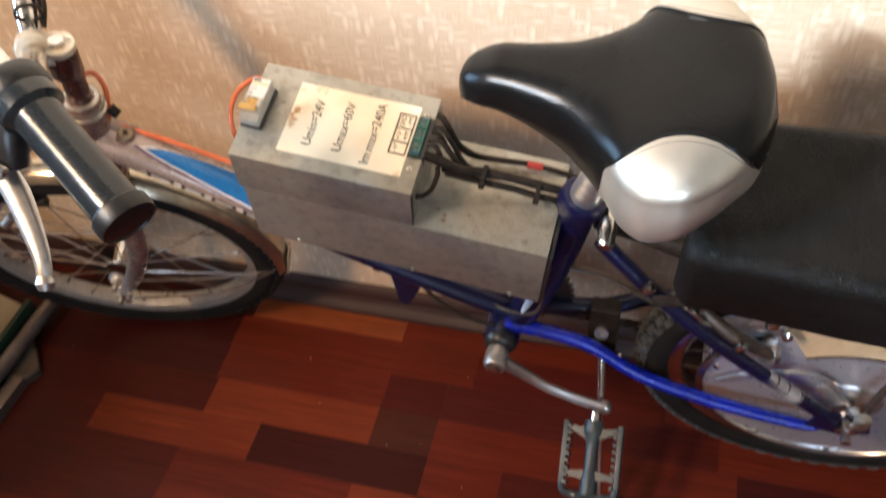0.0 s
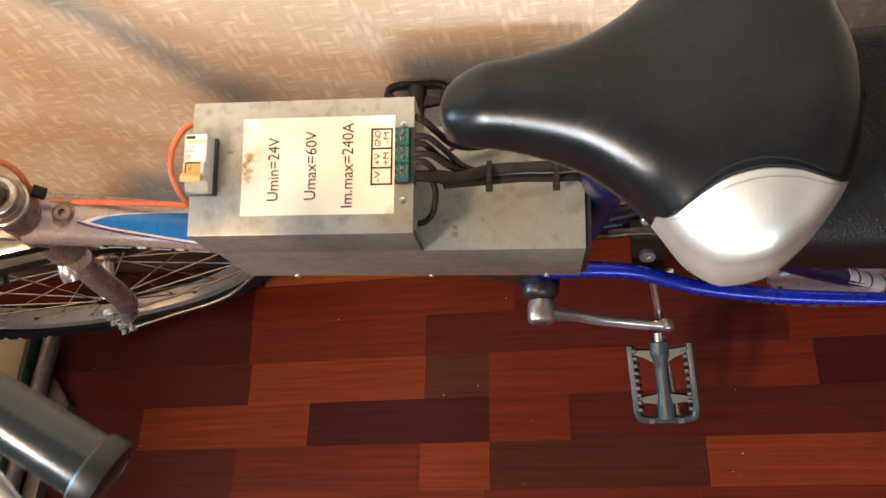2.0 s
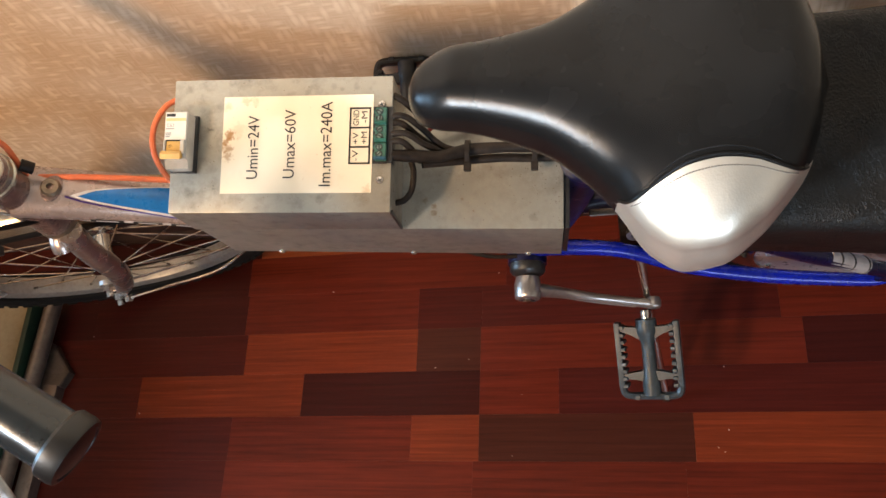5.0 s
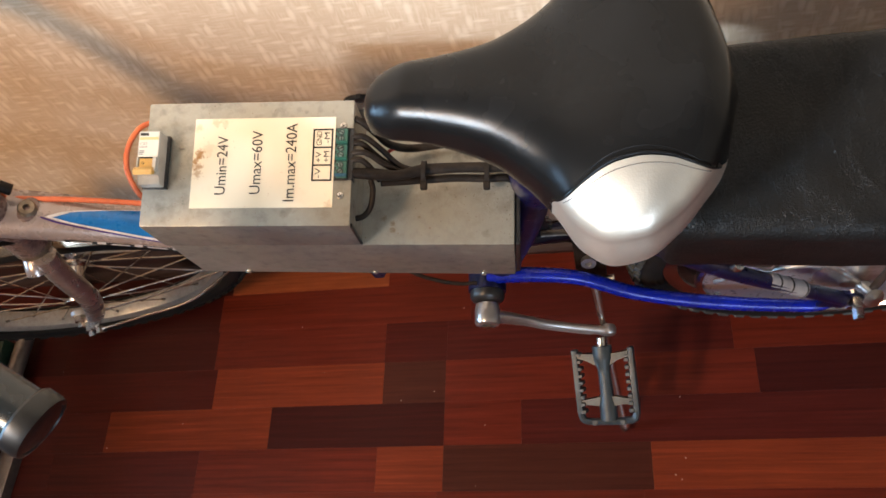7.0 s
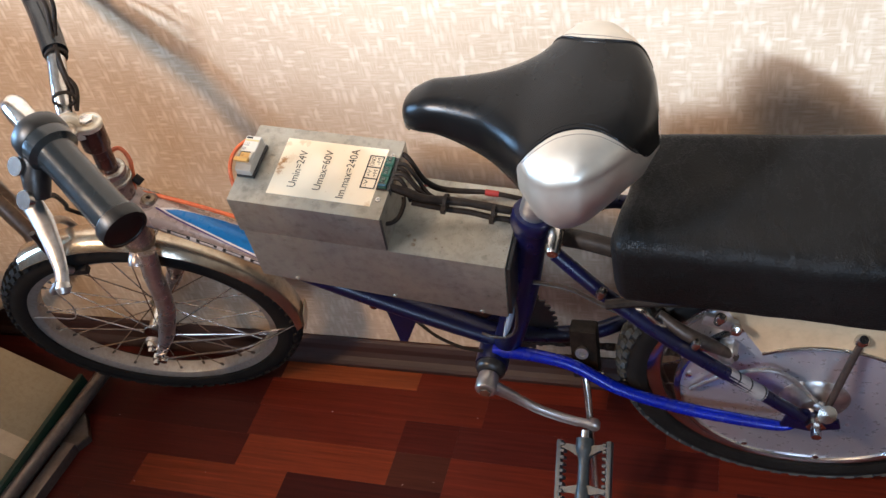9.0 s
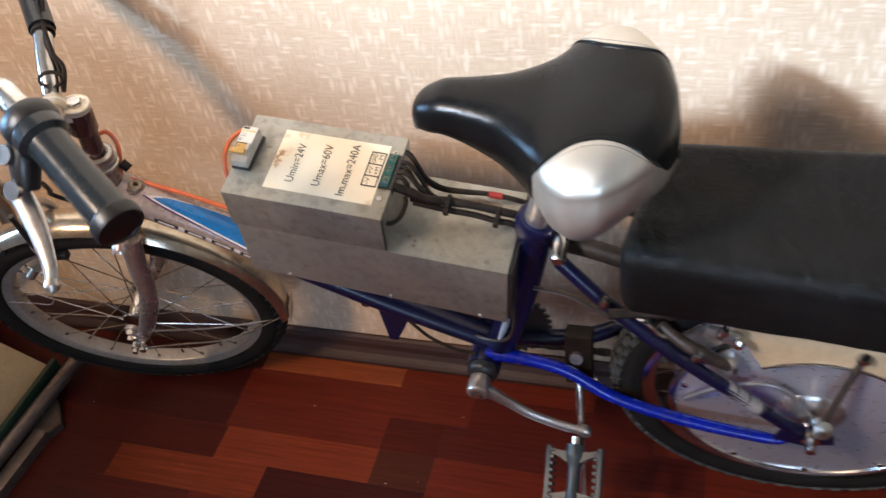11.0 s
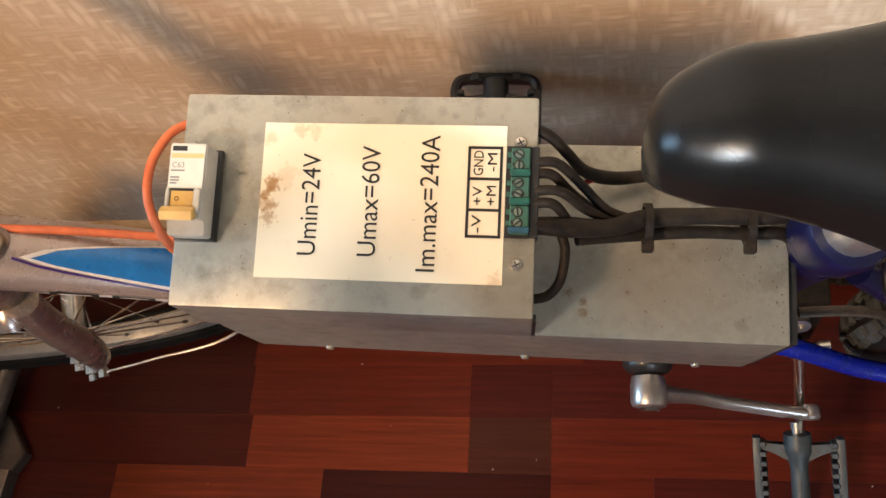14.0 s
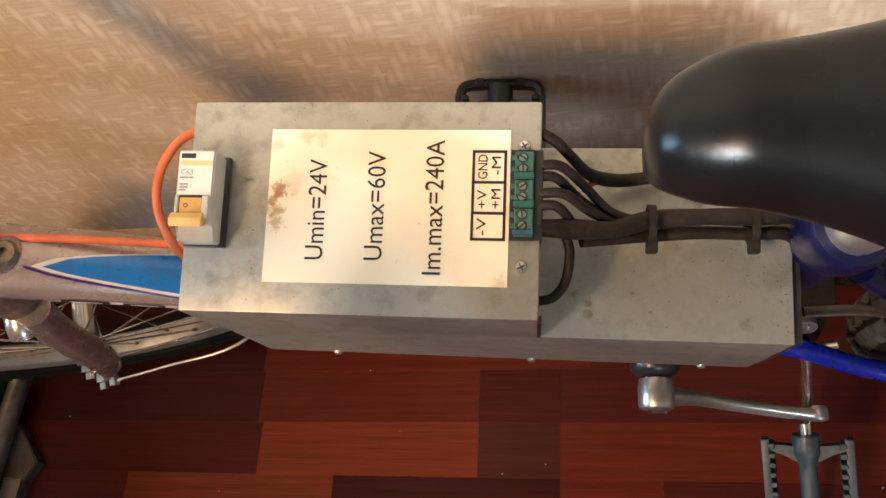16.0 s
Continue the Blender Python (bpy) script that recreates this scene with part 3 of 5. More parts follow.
P("seat_post", tube(B(), [tuple(COLLAR - sd * 0.02), tuple(COLLAR + sd * 0.165)], 0.0165, 20), ALLOY, label="grey alloy seat post")
qr = P("quick_release", tube(B(), [(0.606, 0.262, 0.540), (0.607, 0.222, 0.536)], 0.006, 12), CHROME)
P("nut", lathe(B(), [(0.0, 0.0), (0.0095, 0.0), (0.0098, 0.014), (0.0085, 0.017), (0.0085, 0.026), (0.006, 0.030), (0.0, 0.030)], along((0.607, 0.232, 0.538), (0.0, -0.97, -0.2)), 18), CHROME, qr, "chrome clamp nut")
P("bottom_bracket_shell", tube(B(), [tuple(BB - LAT * 0.036), tuple(BB + LAT * 0.036)], 0.023, 22), NAVY_PAINT)
P("bottom_bracket_cup", lathe(B(), [(0.0, 0), (0.021, 0), (0.021, 0.008), (0.018, 0.012), (0.009, 0.016), (0.0, 0.016)], along(BB - LAT * 0.036, -LAT), 22), BLACK)
P("gusset", prism(B(), [(0.335, 0.345), (0.385, 0.318), (0.357, 0.262), (0.345, 0.262)], -0.004, 0.004, axes((0, 0.298, 0), (1, 0, 0), (0, 0, 1)), 0.001), NAVY_PAINT)
P("under_tube_cable", tube(B(), [(0.385, 0.284, 0.320), (0.415, 0.274, 0.302), (0.452, 0.267, 0.291), (0.480, 0.268, 0.286)], 0.0024, 8), CABLE, main, "thin black cable below the main tube")
P("gusset_bolt", lathe(B(), [(0.0, 0), (0.006, 0), (0.006, 0.006), (0.0, 0.007)], along((0.330, 0.282, 0.352), -LAT), 12), CHROME)

REAR = Vector((0.905, 0.308, 0.243))


def stay(name, pts, r, mat, label=""):
    return P(name, tube(B(), pts, r, 14, 6), mat, label=label)


stay("chainstay", [(0.490, 0.283, 0.272), (0.545, 0.282, 0.270), (0.60, 0.279, 0.259), (0.666, 0.269, 0.228), (0.755, 0.258, 0.214), (0.855, 0.249, 0.211), (0.882, 0.247, 0.216)], [0.0100, 0.0092, 0.0086, 0.0086, 0.0086, 0.0075, 0.0035], BLUE_PAINT, "bright blue bent chainstay")
stay("chainstay", [(0.487, 0.336, 0.252), (0.545, 0.352, 0.237), (0.60, 0.360, 0.236), (0.632, 0.366, 0.243), (0.67, 0.372, 0.258), (0.74, 0.378, 0.262), (0.875, 0.388, 0.255)], [0.012, 0.012, 0.0125, 0.012, 0.011, 0.010, 0.008], NAVY_PAINT, "dark blue chainstay on the chain side")
left_stay = stay("seatstay", [(0.600, 0.248, 0.492), (0.66, 0.236, 0.438), (0.75, 0.230, 0.362), (0.89, 0.243, 0.240)], [0.009, 0.009, 0.009, 0.008], NAVY_PAINT, "dark blue seatstay with pale decal")
stay("seatstay", [(0.600, 0.276, 0.515), (0.66, 0.338, 0.500), (0.76, 0.376, 0.425), (0.89, 0.392, 0.262)], [0.009, 0.009, 0.009, 0.008], NAVY_PAINT)
q0, q1 = Vector((0.75, 0.230, 0.362)), Vector((0.89, 0.243, 0.240))
P("pale_decal", tube(B(), [tuple(q0.lerp(q1, 0.33)), tuple(q0.lerp(q1, 0.48)), tuple(q0.lerp(q1, 0.64))], 0.0095, 16, 3), surface("greyish_film", (0.40, 0.39, 0.40), (0.22, 0.21, 0.22), 0.4), left_stay, "pale worn decal")
for a in (0.40, 0.50, 0.62):
    P("decal_ring", lathe(B(), [(0.0094, -0.0012), (0.00985, -0.0012), (0.00985, 0.0012), (0.0094, 0.0012)], along(q0.lerp(q1, a), q1 - q0 + Vector((0, 0.05, 0))), 18, closed=True), INK, left_stay)
P("dropout", prism(B(), [(0.865, 0.218), (0.90, 0.212), (0.935, 0.222), (0.932, 0.236), (0.90, 0.250), (0.875, 0.252)], -0.003, 0.003, axes((0, 0.246, 0), (1, 0, 0), (0, 0, 1)), 0.001), NAVY_PAINT)

# -- crank and pedals --
NUT = Vector((0.487, 0.234, 0.250))
TIP = Vector((0.629, 0.241, 0.180))


def crank(nut, tip, out, sag):
    """An arm that bows away from the straight line by sag."""
    bm = B()
    d = (tip - nut).normalized()
    line = [nut - out * 0.006, nut.lerp(tip, 0.14) - out * 0.008 + sag * 0.30, nut.lerp(tip, 0.30) - out * 0.011 + sag * 0.80, nut.lerp(tip, 0.48) - out * 0.010 + sag, nut.lerp(tip, 0.68) - out * 0.007 + sag * 0.78, nut.lerp(tip, 0.86) - out * 0.003 + sag * 0.36, tip]
    tube(bm, [tuple(p) for p in line], [0.0140, 0.0104, 0.0084, 0.0077, 0.0074, 0.0074, 0.0082], 16, 5, 0.72, up=tuple(out))
    for lift in (-0.0042, 0.0042):
        rib = Vector((0, 0, lift))
        tube(bm, [tuple(p + rib * 0.8 + out * 0.0038) for p in line[1:-1]], [0.0026, 0.0021, 0.0019, 0.0019, 0.0018], 8, 5)
    lathe(bm, [(0.0, -0.020), (0.0140, -0.020), (0.0155, -0.012), (0.0155, 0.002), (0.0142, 0.005), (0.0110, 0.0062), (0.0098, 0.0045), (0.0, 0.0045)], along(nut, out), 24)
    lathe(bm, [(0.0, -0.008), (0.007, -0.008), (0.0088, -0.005), (0.0088, 0.003), (0.007, 0.005), (0.0, 0.005)], along(tip, out), 18)
    arm = P("crank_arm", bm, CRANK_ALLOY, label="worn bare alloy crank arm")
    P("crank_bolt", lathe(B(), [(0.0, 0.0065), (0.0085, 0.0065), (0.0085, 0.0095), (0.005, 0.010), (0.0, 0.009)], along(nut, out), 6), CHROME, arm)
    return arm


def pedal(inner, outer, fore, label, plastic):
    """Cage pedal between the inner and outer middle points; fore: half its length."""
    x = fore.normalized()
    y = (outer - inner).normalized()
    m = axes(inner, x, y)
    L, W = (outer - inner).length, fore.length
    cage, studs = B(), []
    for side in (-1, 1):
        box(cage, (side * W - 0.0034, 0.0, -0.0065), (side * W + 0.0038, L - 0.011, 0.0065), m, 0.0016, 2)
        for k in range(9):
            yy = 0.006 + k * (L - 0.020) / 8
            inner_x = side * (W - 0.0052)
            studs.append(box(B(), (inner_x - 0.0030, yy - 0.0024, -0.0078), (inner_x + 0.0030, yy + 0.0024, 0.0078), m, 0.0008, 1))
    tube(cage, [tuple(m @ Vector(p)) for p in ((-W, L - 0.013, 0), (-W * 0.95, L - 0.005, 0), (-W * 0.80, L - 0.001, 0), (-W * 0.4, L, 0), (W * 0.4, L, 0), (W * 0.80, L - 0.001, 0), (W * 0.95, L - 0.005, 0), (W, L - 0.013, 0))], 0.0046, 8, 4, 1.5, up=tuple(m.col[2].xyz))
    for k in (-0.5, 0.5):
        studs.append(box(B(), (k * W - 0.0035, L - 0.003, -0.0072), (k * W + 0.0035, L + 0.0035, 0.0072), m, 0.0008, 1))
    body = B()
    tube(body, [tuple(m @ Vector((0, -0.003, 0))), tuple(m @ Vector((0, 0.012, 0))), tuple(m @ Vector((0, L * 0.3, 0))), tuple(m @ Vector((0, L * 0.6, 0))), tuple(m @ Vector((0, L * 0.78, 0))), tuple(m @ Vector((0, L - 0.002, 0)))], [0.0120, 0.0125, 0.0078, 0.0080, 0.0105, 0.0110], 14, 5)
    # flat webs run from the spindle out to both rails
    for yy, rise in ((0.014, -0.006), (L * 0.70, 0.004)):
        for side in (-1, 1):
            web = [(0, yy - 0.007), (side * W * 0.45, yy - 0.004 + rise * 0.5), (side * W, yy - 0.0045 + rise), (side * W, yy + 0.0025 + rise), (side * W * 0.55, yy + 0.003 + rise * 0.5), (side * W * 0.25, yy + 0.008), (0, yy + 0.012)]
            prism(body, web[::side], -0.0048, 0.0048, m, 0.001)
    ped = P("pedal", body, plastic, label=label)
    P("cage", cage, plastic, ped)
    for stud in studs:
        P("stud", stud, plastic, ped)
    P("pedal_axle", tube(B(), [tuple(m @ Vector((0, -0.014, 0))), tuple(m @ Vector((0, 0.004, 0)))], 0.006, 12), CHROME, ped)
    return ped


crank(NUT, TIP, -LAT, Vector((-0.004, 0.0, -0.020)))
pedal(Vector((0.6185, 0.2235, 0.167)), Vector((0.6195, 0.1425, 0.1235)), Vector((0.0345, -0.0015, 0.006)), "worn bluish grey plastic cage pedal", PEDAL_MAT)
NUT_R = BB + LAT * 0.074
TIP_R = Vector((0.366, 0.383, 0.373))
crank(NUT_R, TIP_R, LAT, Vector((0.004, 0.0, 0.012)))
pedal(TIP_R + Vector((0, 0.016, 0.003)), TIP_R + Vector((0.0, 0.089, 0.022)), Vector((0.0345, 0.0, -0.004)), "black plastic cage pedal touching the wallpaper", BLACK)

# -- chainring and chain --
ring = B()
teeth = 38
mring = along(BB + LAT * 0.048, LAT)
outer = []
for k in range(teeth * 4):
    a = 2 * math.pi * k / (teeth * 4)
    outer.append(((0.082 if k % 4 in (1, 2) else 0.076) * math.cos(a), (0.082 if k % 4 in (1, 2) else 0.076) * math.sin(a)))
prism(ring, outer, -0.0015, 0.0015, mring)
P("chainring", ring, BLACK, label="dark steel chainring")
for side, z0 in ((-1, -0.052),):
    a = BB + LAT * 0.048 + UPB * z0
    b = REAR + LAT * 0.045 + UPB * (0.038 * side)
    n = 34
    chain = B()
    for k in range(n):
        p, q = a.lerp(b, k / n), a.lerp(b, (k + 0.98) / n)
        off = LAT * (0.0022 if k % 2 else 0.0035)
        for s in (-1, 1):
            tube(chain, [tuple(p + off * s), tuple(q + off * s)], 0.0012, 6, 1, 3.0, up=tuple(LAT))
        tube(chain, [tuple(p - LAT * 0.0045), tuple(p + LAT * 0.0045)], 0.0036, 8, 1)
    P("chain", chain, DARK_STEEL, label="oily dark steel chain")

# -- kickstand --
kick = P("kickstand", tube(B(), [(0.612, 0.292, 0.240), (0.618, 0.272, 0.21), (0.632, 0.205, 0.085), (0.641, 0.168, 0.018)], [0.006, 0.0055, 0.005, 0.005], 12), CHROME, label="steel kickstand leg with chrome tip")
P("kickstand_foot", lathe(B(), [(0.0, 0), (0.006, 0), (0.0075, 0.006), (0.0075, 0.012), (0.005, 0.017), (0.0, 0.019)], along((0.6405, 0.1705, 0.0215), (0.001, -0.008, -0.0185)), 16), CHROME, kick)
P("kickstand_plate", box(B(), (0.594, 0.3010, 0.205), (0.631, 0.326, 0.302), Matrix(), 0.004), CABLE, kick, "black mounting block")
P("kickstand_bolt", lathe(B(), [(0.0045, 0.002), (0.0045, 0.0), (0.009, 0.0), (0.009, 0.006), (0.0045, 0.006), (0.0045, 0.002)], along((0.611, 0.2985, 0.2665), (0, -0.96, 0.25)), 18), ALLOY, kick)
P("kickstand_spring", tube(B(), [(0.628, 0.285, 0.235), (0.640, 0.286, 0.236)], 0.006, 10), CHROME, kick)


# -- wheels --
def wheel_axes(centre, yaw, lean):
    """x forward, y up in the wheel's plane, z along its axle toward the wall."""
    a, b = radians(yaw), radians(lean)
    x = Vector((-math.cos(a), -math.sin(a), 0))
    z = Vector((-math.sin(a) * math.cos(b), math.cos(a) * math.cos(b), math.sin(b)))
    return Matrix.Translation(centre) @ Matrix((x, z.cross(x), z)).transposed().to_4x4()


DUSTY_RUBBER = surface("dusty_tread", (0.028, 0.031, 0.031), (0.07, 0.074, 0.072), 0.75, 0.0, 160, 40, 0.3)


def tyre(m, R, w, knobs, parent, label, blocks):
    bm = B()
    prof = []
    for k in range(13):
        a = radians(-125 + 250 * k / 12)
        prof.append((R - w * 0.95 + w * 0.95 * math.cos(a), w * math.sin(a)))
    lathe(bm, prof, m, 72, closed=True)
    for k in range(knobs):
        a0 = 2 * math.pi * k / knobs
        for j, (off, da) in enumerate(((0.0, 0.0), (-0.62, 0.5), (0.62, 0.5), (-0.95, 0.0), (0.95, 0.0))):
            a = a0 + da * 2 * math.pi / knobs
            lean_a = off * 0.95
            c = Matrix.Rotation(a, 4, "Z") @ Matrix.Translation((R - w * 0.95, 0, 0)) @ Matrix.Rotation(-lean_a, 4, "Y") @ Matrix.Translation((w * 0.955, 0, 0))
            s = 0.0030 if abs(off) > 0.8 else 0.0038
            box(bm, (-0.002, -0.0066, -s * 1.25), (0.0044, 0.0066, s * 1.25), m @ c, mat=1)
    return P("tyre", bm, [RUBBER, blocks], parent, label)


def rim(m, R, w, parent, label, mat=None):
    prof = [(R, -w), (R, w), (R - 0.005, w * 1.05), (R - 0.010, w), (R - 0.016, w * 0.90), (R - 0.0195, w * 0.78), (R - 0.0205, w * 0.6), (R - 0.0205, -w * 0.6), (R - 0.0195, -w * 0.78), (R - 0.016, -w * 0.90), (R - 0.010, -w), (R - 0.005, -w * 1.05)]
    return P("rim", lathe(B(), prof, m, 72, closed=True), mat or ALLOY, parent, label)


FRONT = Vector((-0.109, 0.333, 0.228))
FM = wheel_axes(FRONT, 12, 15)
fwheel = P("front_wheel", lathe(B(), [(0.0, -0.030), (0.018, -0.030), (0.019, -0.026), (0.012, -0.022), (0.012, 0.022), (0.019, 0.026), (0.018, 0.030), (0.0, 0.030)], FM, 24), CHROME, label="spoked front wheel turned toward the room")
tyre(FM, 0.238, 0.0245, 64, fwheel, "black knobbly tyre", RUBBER)
RIM_ALLOY = surface("pale_dull_alloy", (0.44, 0.41, 0.37), (0.27, 0.24, 0.20), 0.45, 0.5, 150, 30, 0.08)
rim(FM, 0.207, 0.0150, fwheel, "pale dull alloy rim", RIM_ALLOY)
for k in range(28):
    a = 2 * math.pi * k / 28
    b = a + (0.5 if k % 4 < 2 else -0.5)
    z = 0.027 if k % 2 else -0.027
    P("spoke_nipple", tube(B(), [tuple(FM @ Vector((0.187 * math.cos(a), 0.187 * math.sin(a), z * 0.15))), tuple(FM @ Vector((0.179 * math.cos(a), 0.179 * math.sin(a), z * 0.19)))], 0.0022, 6, 1), DARK_STEEL, fwheel)
    P("spoke", tube(B(), [tuple(FM @ Vector((0.017 * math.cos(b), 0.017 * math.sin(b), z))), tuple(FM @ Vector((0.188 * math.cos(a), 0.188 * math.sin(a), z * 0.15)))], 0.0011, 6, 1), CHROME, fwheel)
fl = (FM.to_3x3() @ Vector((0, 0, 1))).normalized()
P("axle_nut", lathe(B(), [(0.0, 0.0), (0.009, 0.0), (0.009, 0.010), (0.005, 0.011), (0.005, 0.018), (0.0, 0.018)], along(FRONT - fl * 0.048, -fl), 6), CHROME, fwheel)

RM = wheel_axes(REAR, 0, 8)
rwheel = P("rear_wheel", lathe(B(), [(0.0, -0.033), (0.060, -0.0328), (0.163, -0.0305), (0.165, -0.0285), (0.1655, -0.020), (0.1655, 0.020), (0.165, 0.0285), (0.163, 0.0305), (0.0, 0.033)], RM, 72), DISC_MAT, label="rear wheel with a wide polished hub motor")
P("drum_edge", lathe(B(), [(0.1625, -0.029), (0.164, -0.0335), (0.168, -0.035), (0.1715, -0.033), (0.1725, -0.028), (0.168, -0.024)], RM, 72, closed=True), CHROME, rwheel, "chrome edge of the drum")
tyre(RM, 0.246, 0.025, 60, rwheel, "black tyre with dusty tread blocks", DUSTY_RUBBER)
rim(RM, 0.210, 0.0165, rwheel, "polished alloy rim", CHROME)
rl = (RM.to_3x3() @ Vector((0, 0, 1))).normalized()
for k in range(10):
    a = 2 * math.pi * (k + 0.3) / 10
    P("disc_screw", lathe(B(), [(0.0, 0.0), (0.0045, 0.0), (0.004, 0.003), (0.0, 0.0035)], along(RM @ Vector((0.156 * math.cos(a), 0.156 * math.sin(a), -0.0305)), -rl), 10), CHROME, rwheel)
P("motor_hub", lathe(B(), [(0.0, -0.046), (0.016, -0.046), (0.020, -0.042), (0.038, -0.0385), (0.042, -0.034), (0.042, 0.03), (0.0, 0.03)], RM, 36), ALLOY, rwheel, "alloy hub")
P("axle_nut", lathe(B(), [(0.0, 0.0), (0.012, 0.0), (0.012, 0.012), (0.0065, 0.013), (0.0065, 0.026), (0.0, 0.027)], along(REAR - rl * 0.062, -rl), 6), CHROME, rwheel)
P("axle_washer", lathe(B(), [(0.0, -0.004), (0.018, -0.004), (0.018, 0.001), (0.0, 0.001)], along(REAR - rl * 0.061, -rl), 20), CHROME, rwheel)
P("wheel_cable", tube(B(), [tuple(RM @ Vector(p)) for p in ((-0.0, 0.02, -0.05), (0.05, 0.075, -0.045), (0.11, 0.05, -0.042), (0.15, 0.0, -0.0345))], 0.003, 8), ALLOY, rwheel)

for k in range(24):
    a = 2 * math.pi * k / 24
    b = a + (0.35 if k % 4 < 2 else -0.35)
    z = 0.024 if k % 2 else -0.024
    P("spoke", tube(B(), [tuple(RM @ Vector((0.164 * math.cos(b), 0.164 * math.sin(b), z))), tuple(RM @ Vector((0.197 * math.cos(a), 0.197 * math.sin(a), z * 0.15)))], 0.0013, 6, 1), CHROME, rwheel)

# -- fenders --


def fender(name, m, R, a0, a1, half, mat, label, depth=0.012):
    bm = B()
    grid = []
    for i in range(40):
        a = radians(a0 + (a1 - a0) * i / 39)
        row = []
        for layer, dr in ((0, 0.0), (1, -0.0015)):
            for j in range(9):
                v = -1 + j / 4
                v = v if layer == 0 else -v
                r = R + dr - depth * abs(v) ** 2.6
                row.append(bm.verts.new(m @ Vector((r * math.cos(a), r * math.sin(a), v * half))))
        grid.append(row)
    for p, q in zip(grid, grid[1:]):
        for j in range(18):
            bm.faces.new((p[j], p[(j + 1) % 18], q[(j + 1) % 18], q[j]))
    bm.faces.new(grid[0])
    bm.faces.new(grid[-1])
    return P(name, bm, mat, label=label)


FENDER_METAL = surface("tarnished_fender", (0.60, 0.52, 0.40), (0.28, 0.21, 0.15), 0.20, 0.9, 130, 30, 0.06)
ffender = fender("front_fender", FM, 0.250, 62, 190, 0.026, FENDER_METAL, "worn silvery metal front fender")
P("fender_stay", tube(B(), [tuple(FM @ Vector((-0.225, -0.03, -0.024))), tuple(FM @ Vector((-0.12, -0.02, -0.040))), tuple(FM @ Vector((0.0, 0.0, -0.050)))], 0.0018, 8), CHROME, ffender)
P("mud_flap", prism(B(), [(-0.018, 0.0), (0.018, 0.0), (0.014, -0.045), (-0.014, -0.045)], -0.001, 0.001, FM @ Matrix.Rotation(radians(192), 4, "Z") @ Matrix.Translation((0.249, 0, 0)) @ Matrix(((0, 0, 1, 0), (0, 1, 0, 0), (1, 0, 0, 0), (0, 0, 0, 1)))), TAN, ffender, "brown fender tip")
rfender = fender("rear_fender", RM, 0.264, 57, 150, 0.042, TAN, "tan plastic rear fender", 0.138)
P("skirt_edge", tube(B(), [tuple(RM @ Vector((0.127 * math.cos(radians(a)), 0.127 * math.sin(radians(a)), -0.0425))) for a in range(57, 151, 6)], 0.0022, 8, 2), CHROME, rfender, "bright edge of the fender skirt")
P("fender_stay", tube(B(), [(0.915, 0.243, 0.262), (0.926, 0.247, 0.318), (0.937, 0.250, 0.374)], 0.0045, 10), DARK_STEEL, rfender, "dark steel strut")
P("stay_bolt", lathe(B(), [(0.0, -0.006), (0.008, -0.006), (0.008, 0.006), (0.005, 0.010), (0.0, 0.010)], along((0.937, 0.249, 0.380), (0.1, -0.6, 0.8)), 12), CHROME, rfender)
P("axle_clamp", lathe(B(), [(0.0, -0.012), (0.010, -0.012), (0.0115, -0.004), (0.0095, 0.004), (0.012, 0.010), (0.0, 0.012)], along((0.912, 0.240, 0.258), (0.25, -0.8, 0.5)), 10), CHROME, rfender)
P("brake_arm", tube(B(), [(0.716, 0.246, 0.405), (0.745, 0.238, 0.385), (0.780, 0.240, 0.362), (0.806, 0.246, 0.338)], [0.006, 0.0085, 0.008, 0.005], 10, 5), DARK_STEEL, rfender, "dark rear brake arm")
P("brake_noodle", tube(B(), [(0.685, 0.240, 0.415), (0.70, 0.228, 0.425), (0.716, 0.232, 0.402), (0.728, 0.240, 0.392)], 0.0028, 8), CHROME, rfender, "bent chrome cable guide")
P("brake_link", box(B(), (-0.020, -0.004, -0.008), (0.020, 0.004, 0.008), Matrix.Translation((0.785, 0.246, 0.398)) @ Matrix.Rotation(0.3, 4, "Y"), 0.002), ALLOY, rfender, "bright alloy brake link")
P("link_bolt", lathe(B(), [(0.0, -0.006), (0.006, -0.006), (0.006, 0.006), (0.0, 0.008)], along((0.803, 0.238, 0.396), (0, -1, 0.3)), 10), CHROME, rfender)

P("axle_sleeve", tube(B(), [(0.742, 0.262, 0.345), (0.790, 0.256, 0.342)], 0.0085, 14), CHROME, rfender, "bright chrome sleeve")
P("sleeve_cone", lathe(B(), [(0.0, -0.010), (0.011, -0.010), (0.0165, -0.002), (0.0165, 0.006), (0.010, 0.012), (0.0, 0.012)], along((0.796, 0.254, 0.341), (1.0, -0.1, -0.05)), 18), ALLOY, rfender, "pale alloy cone")

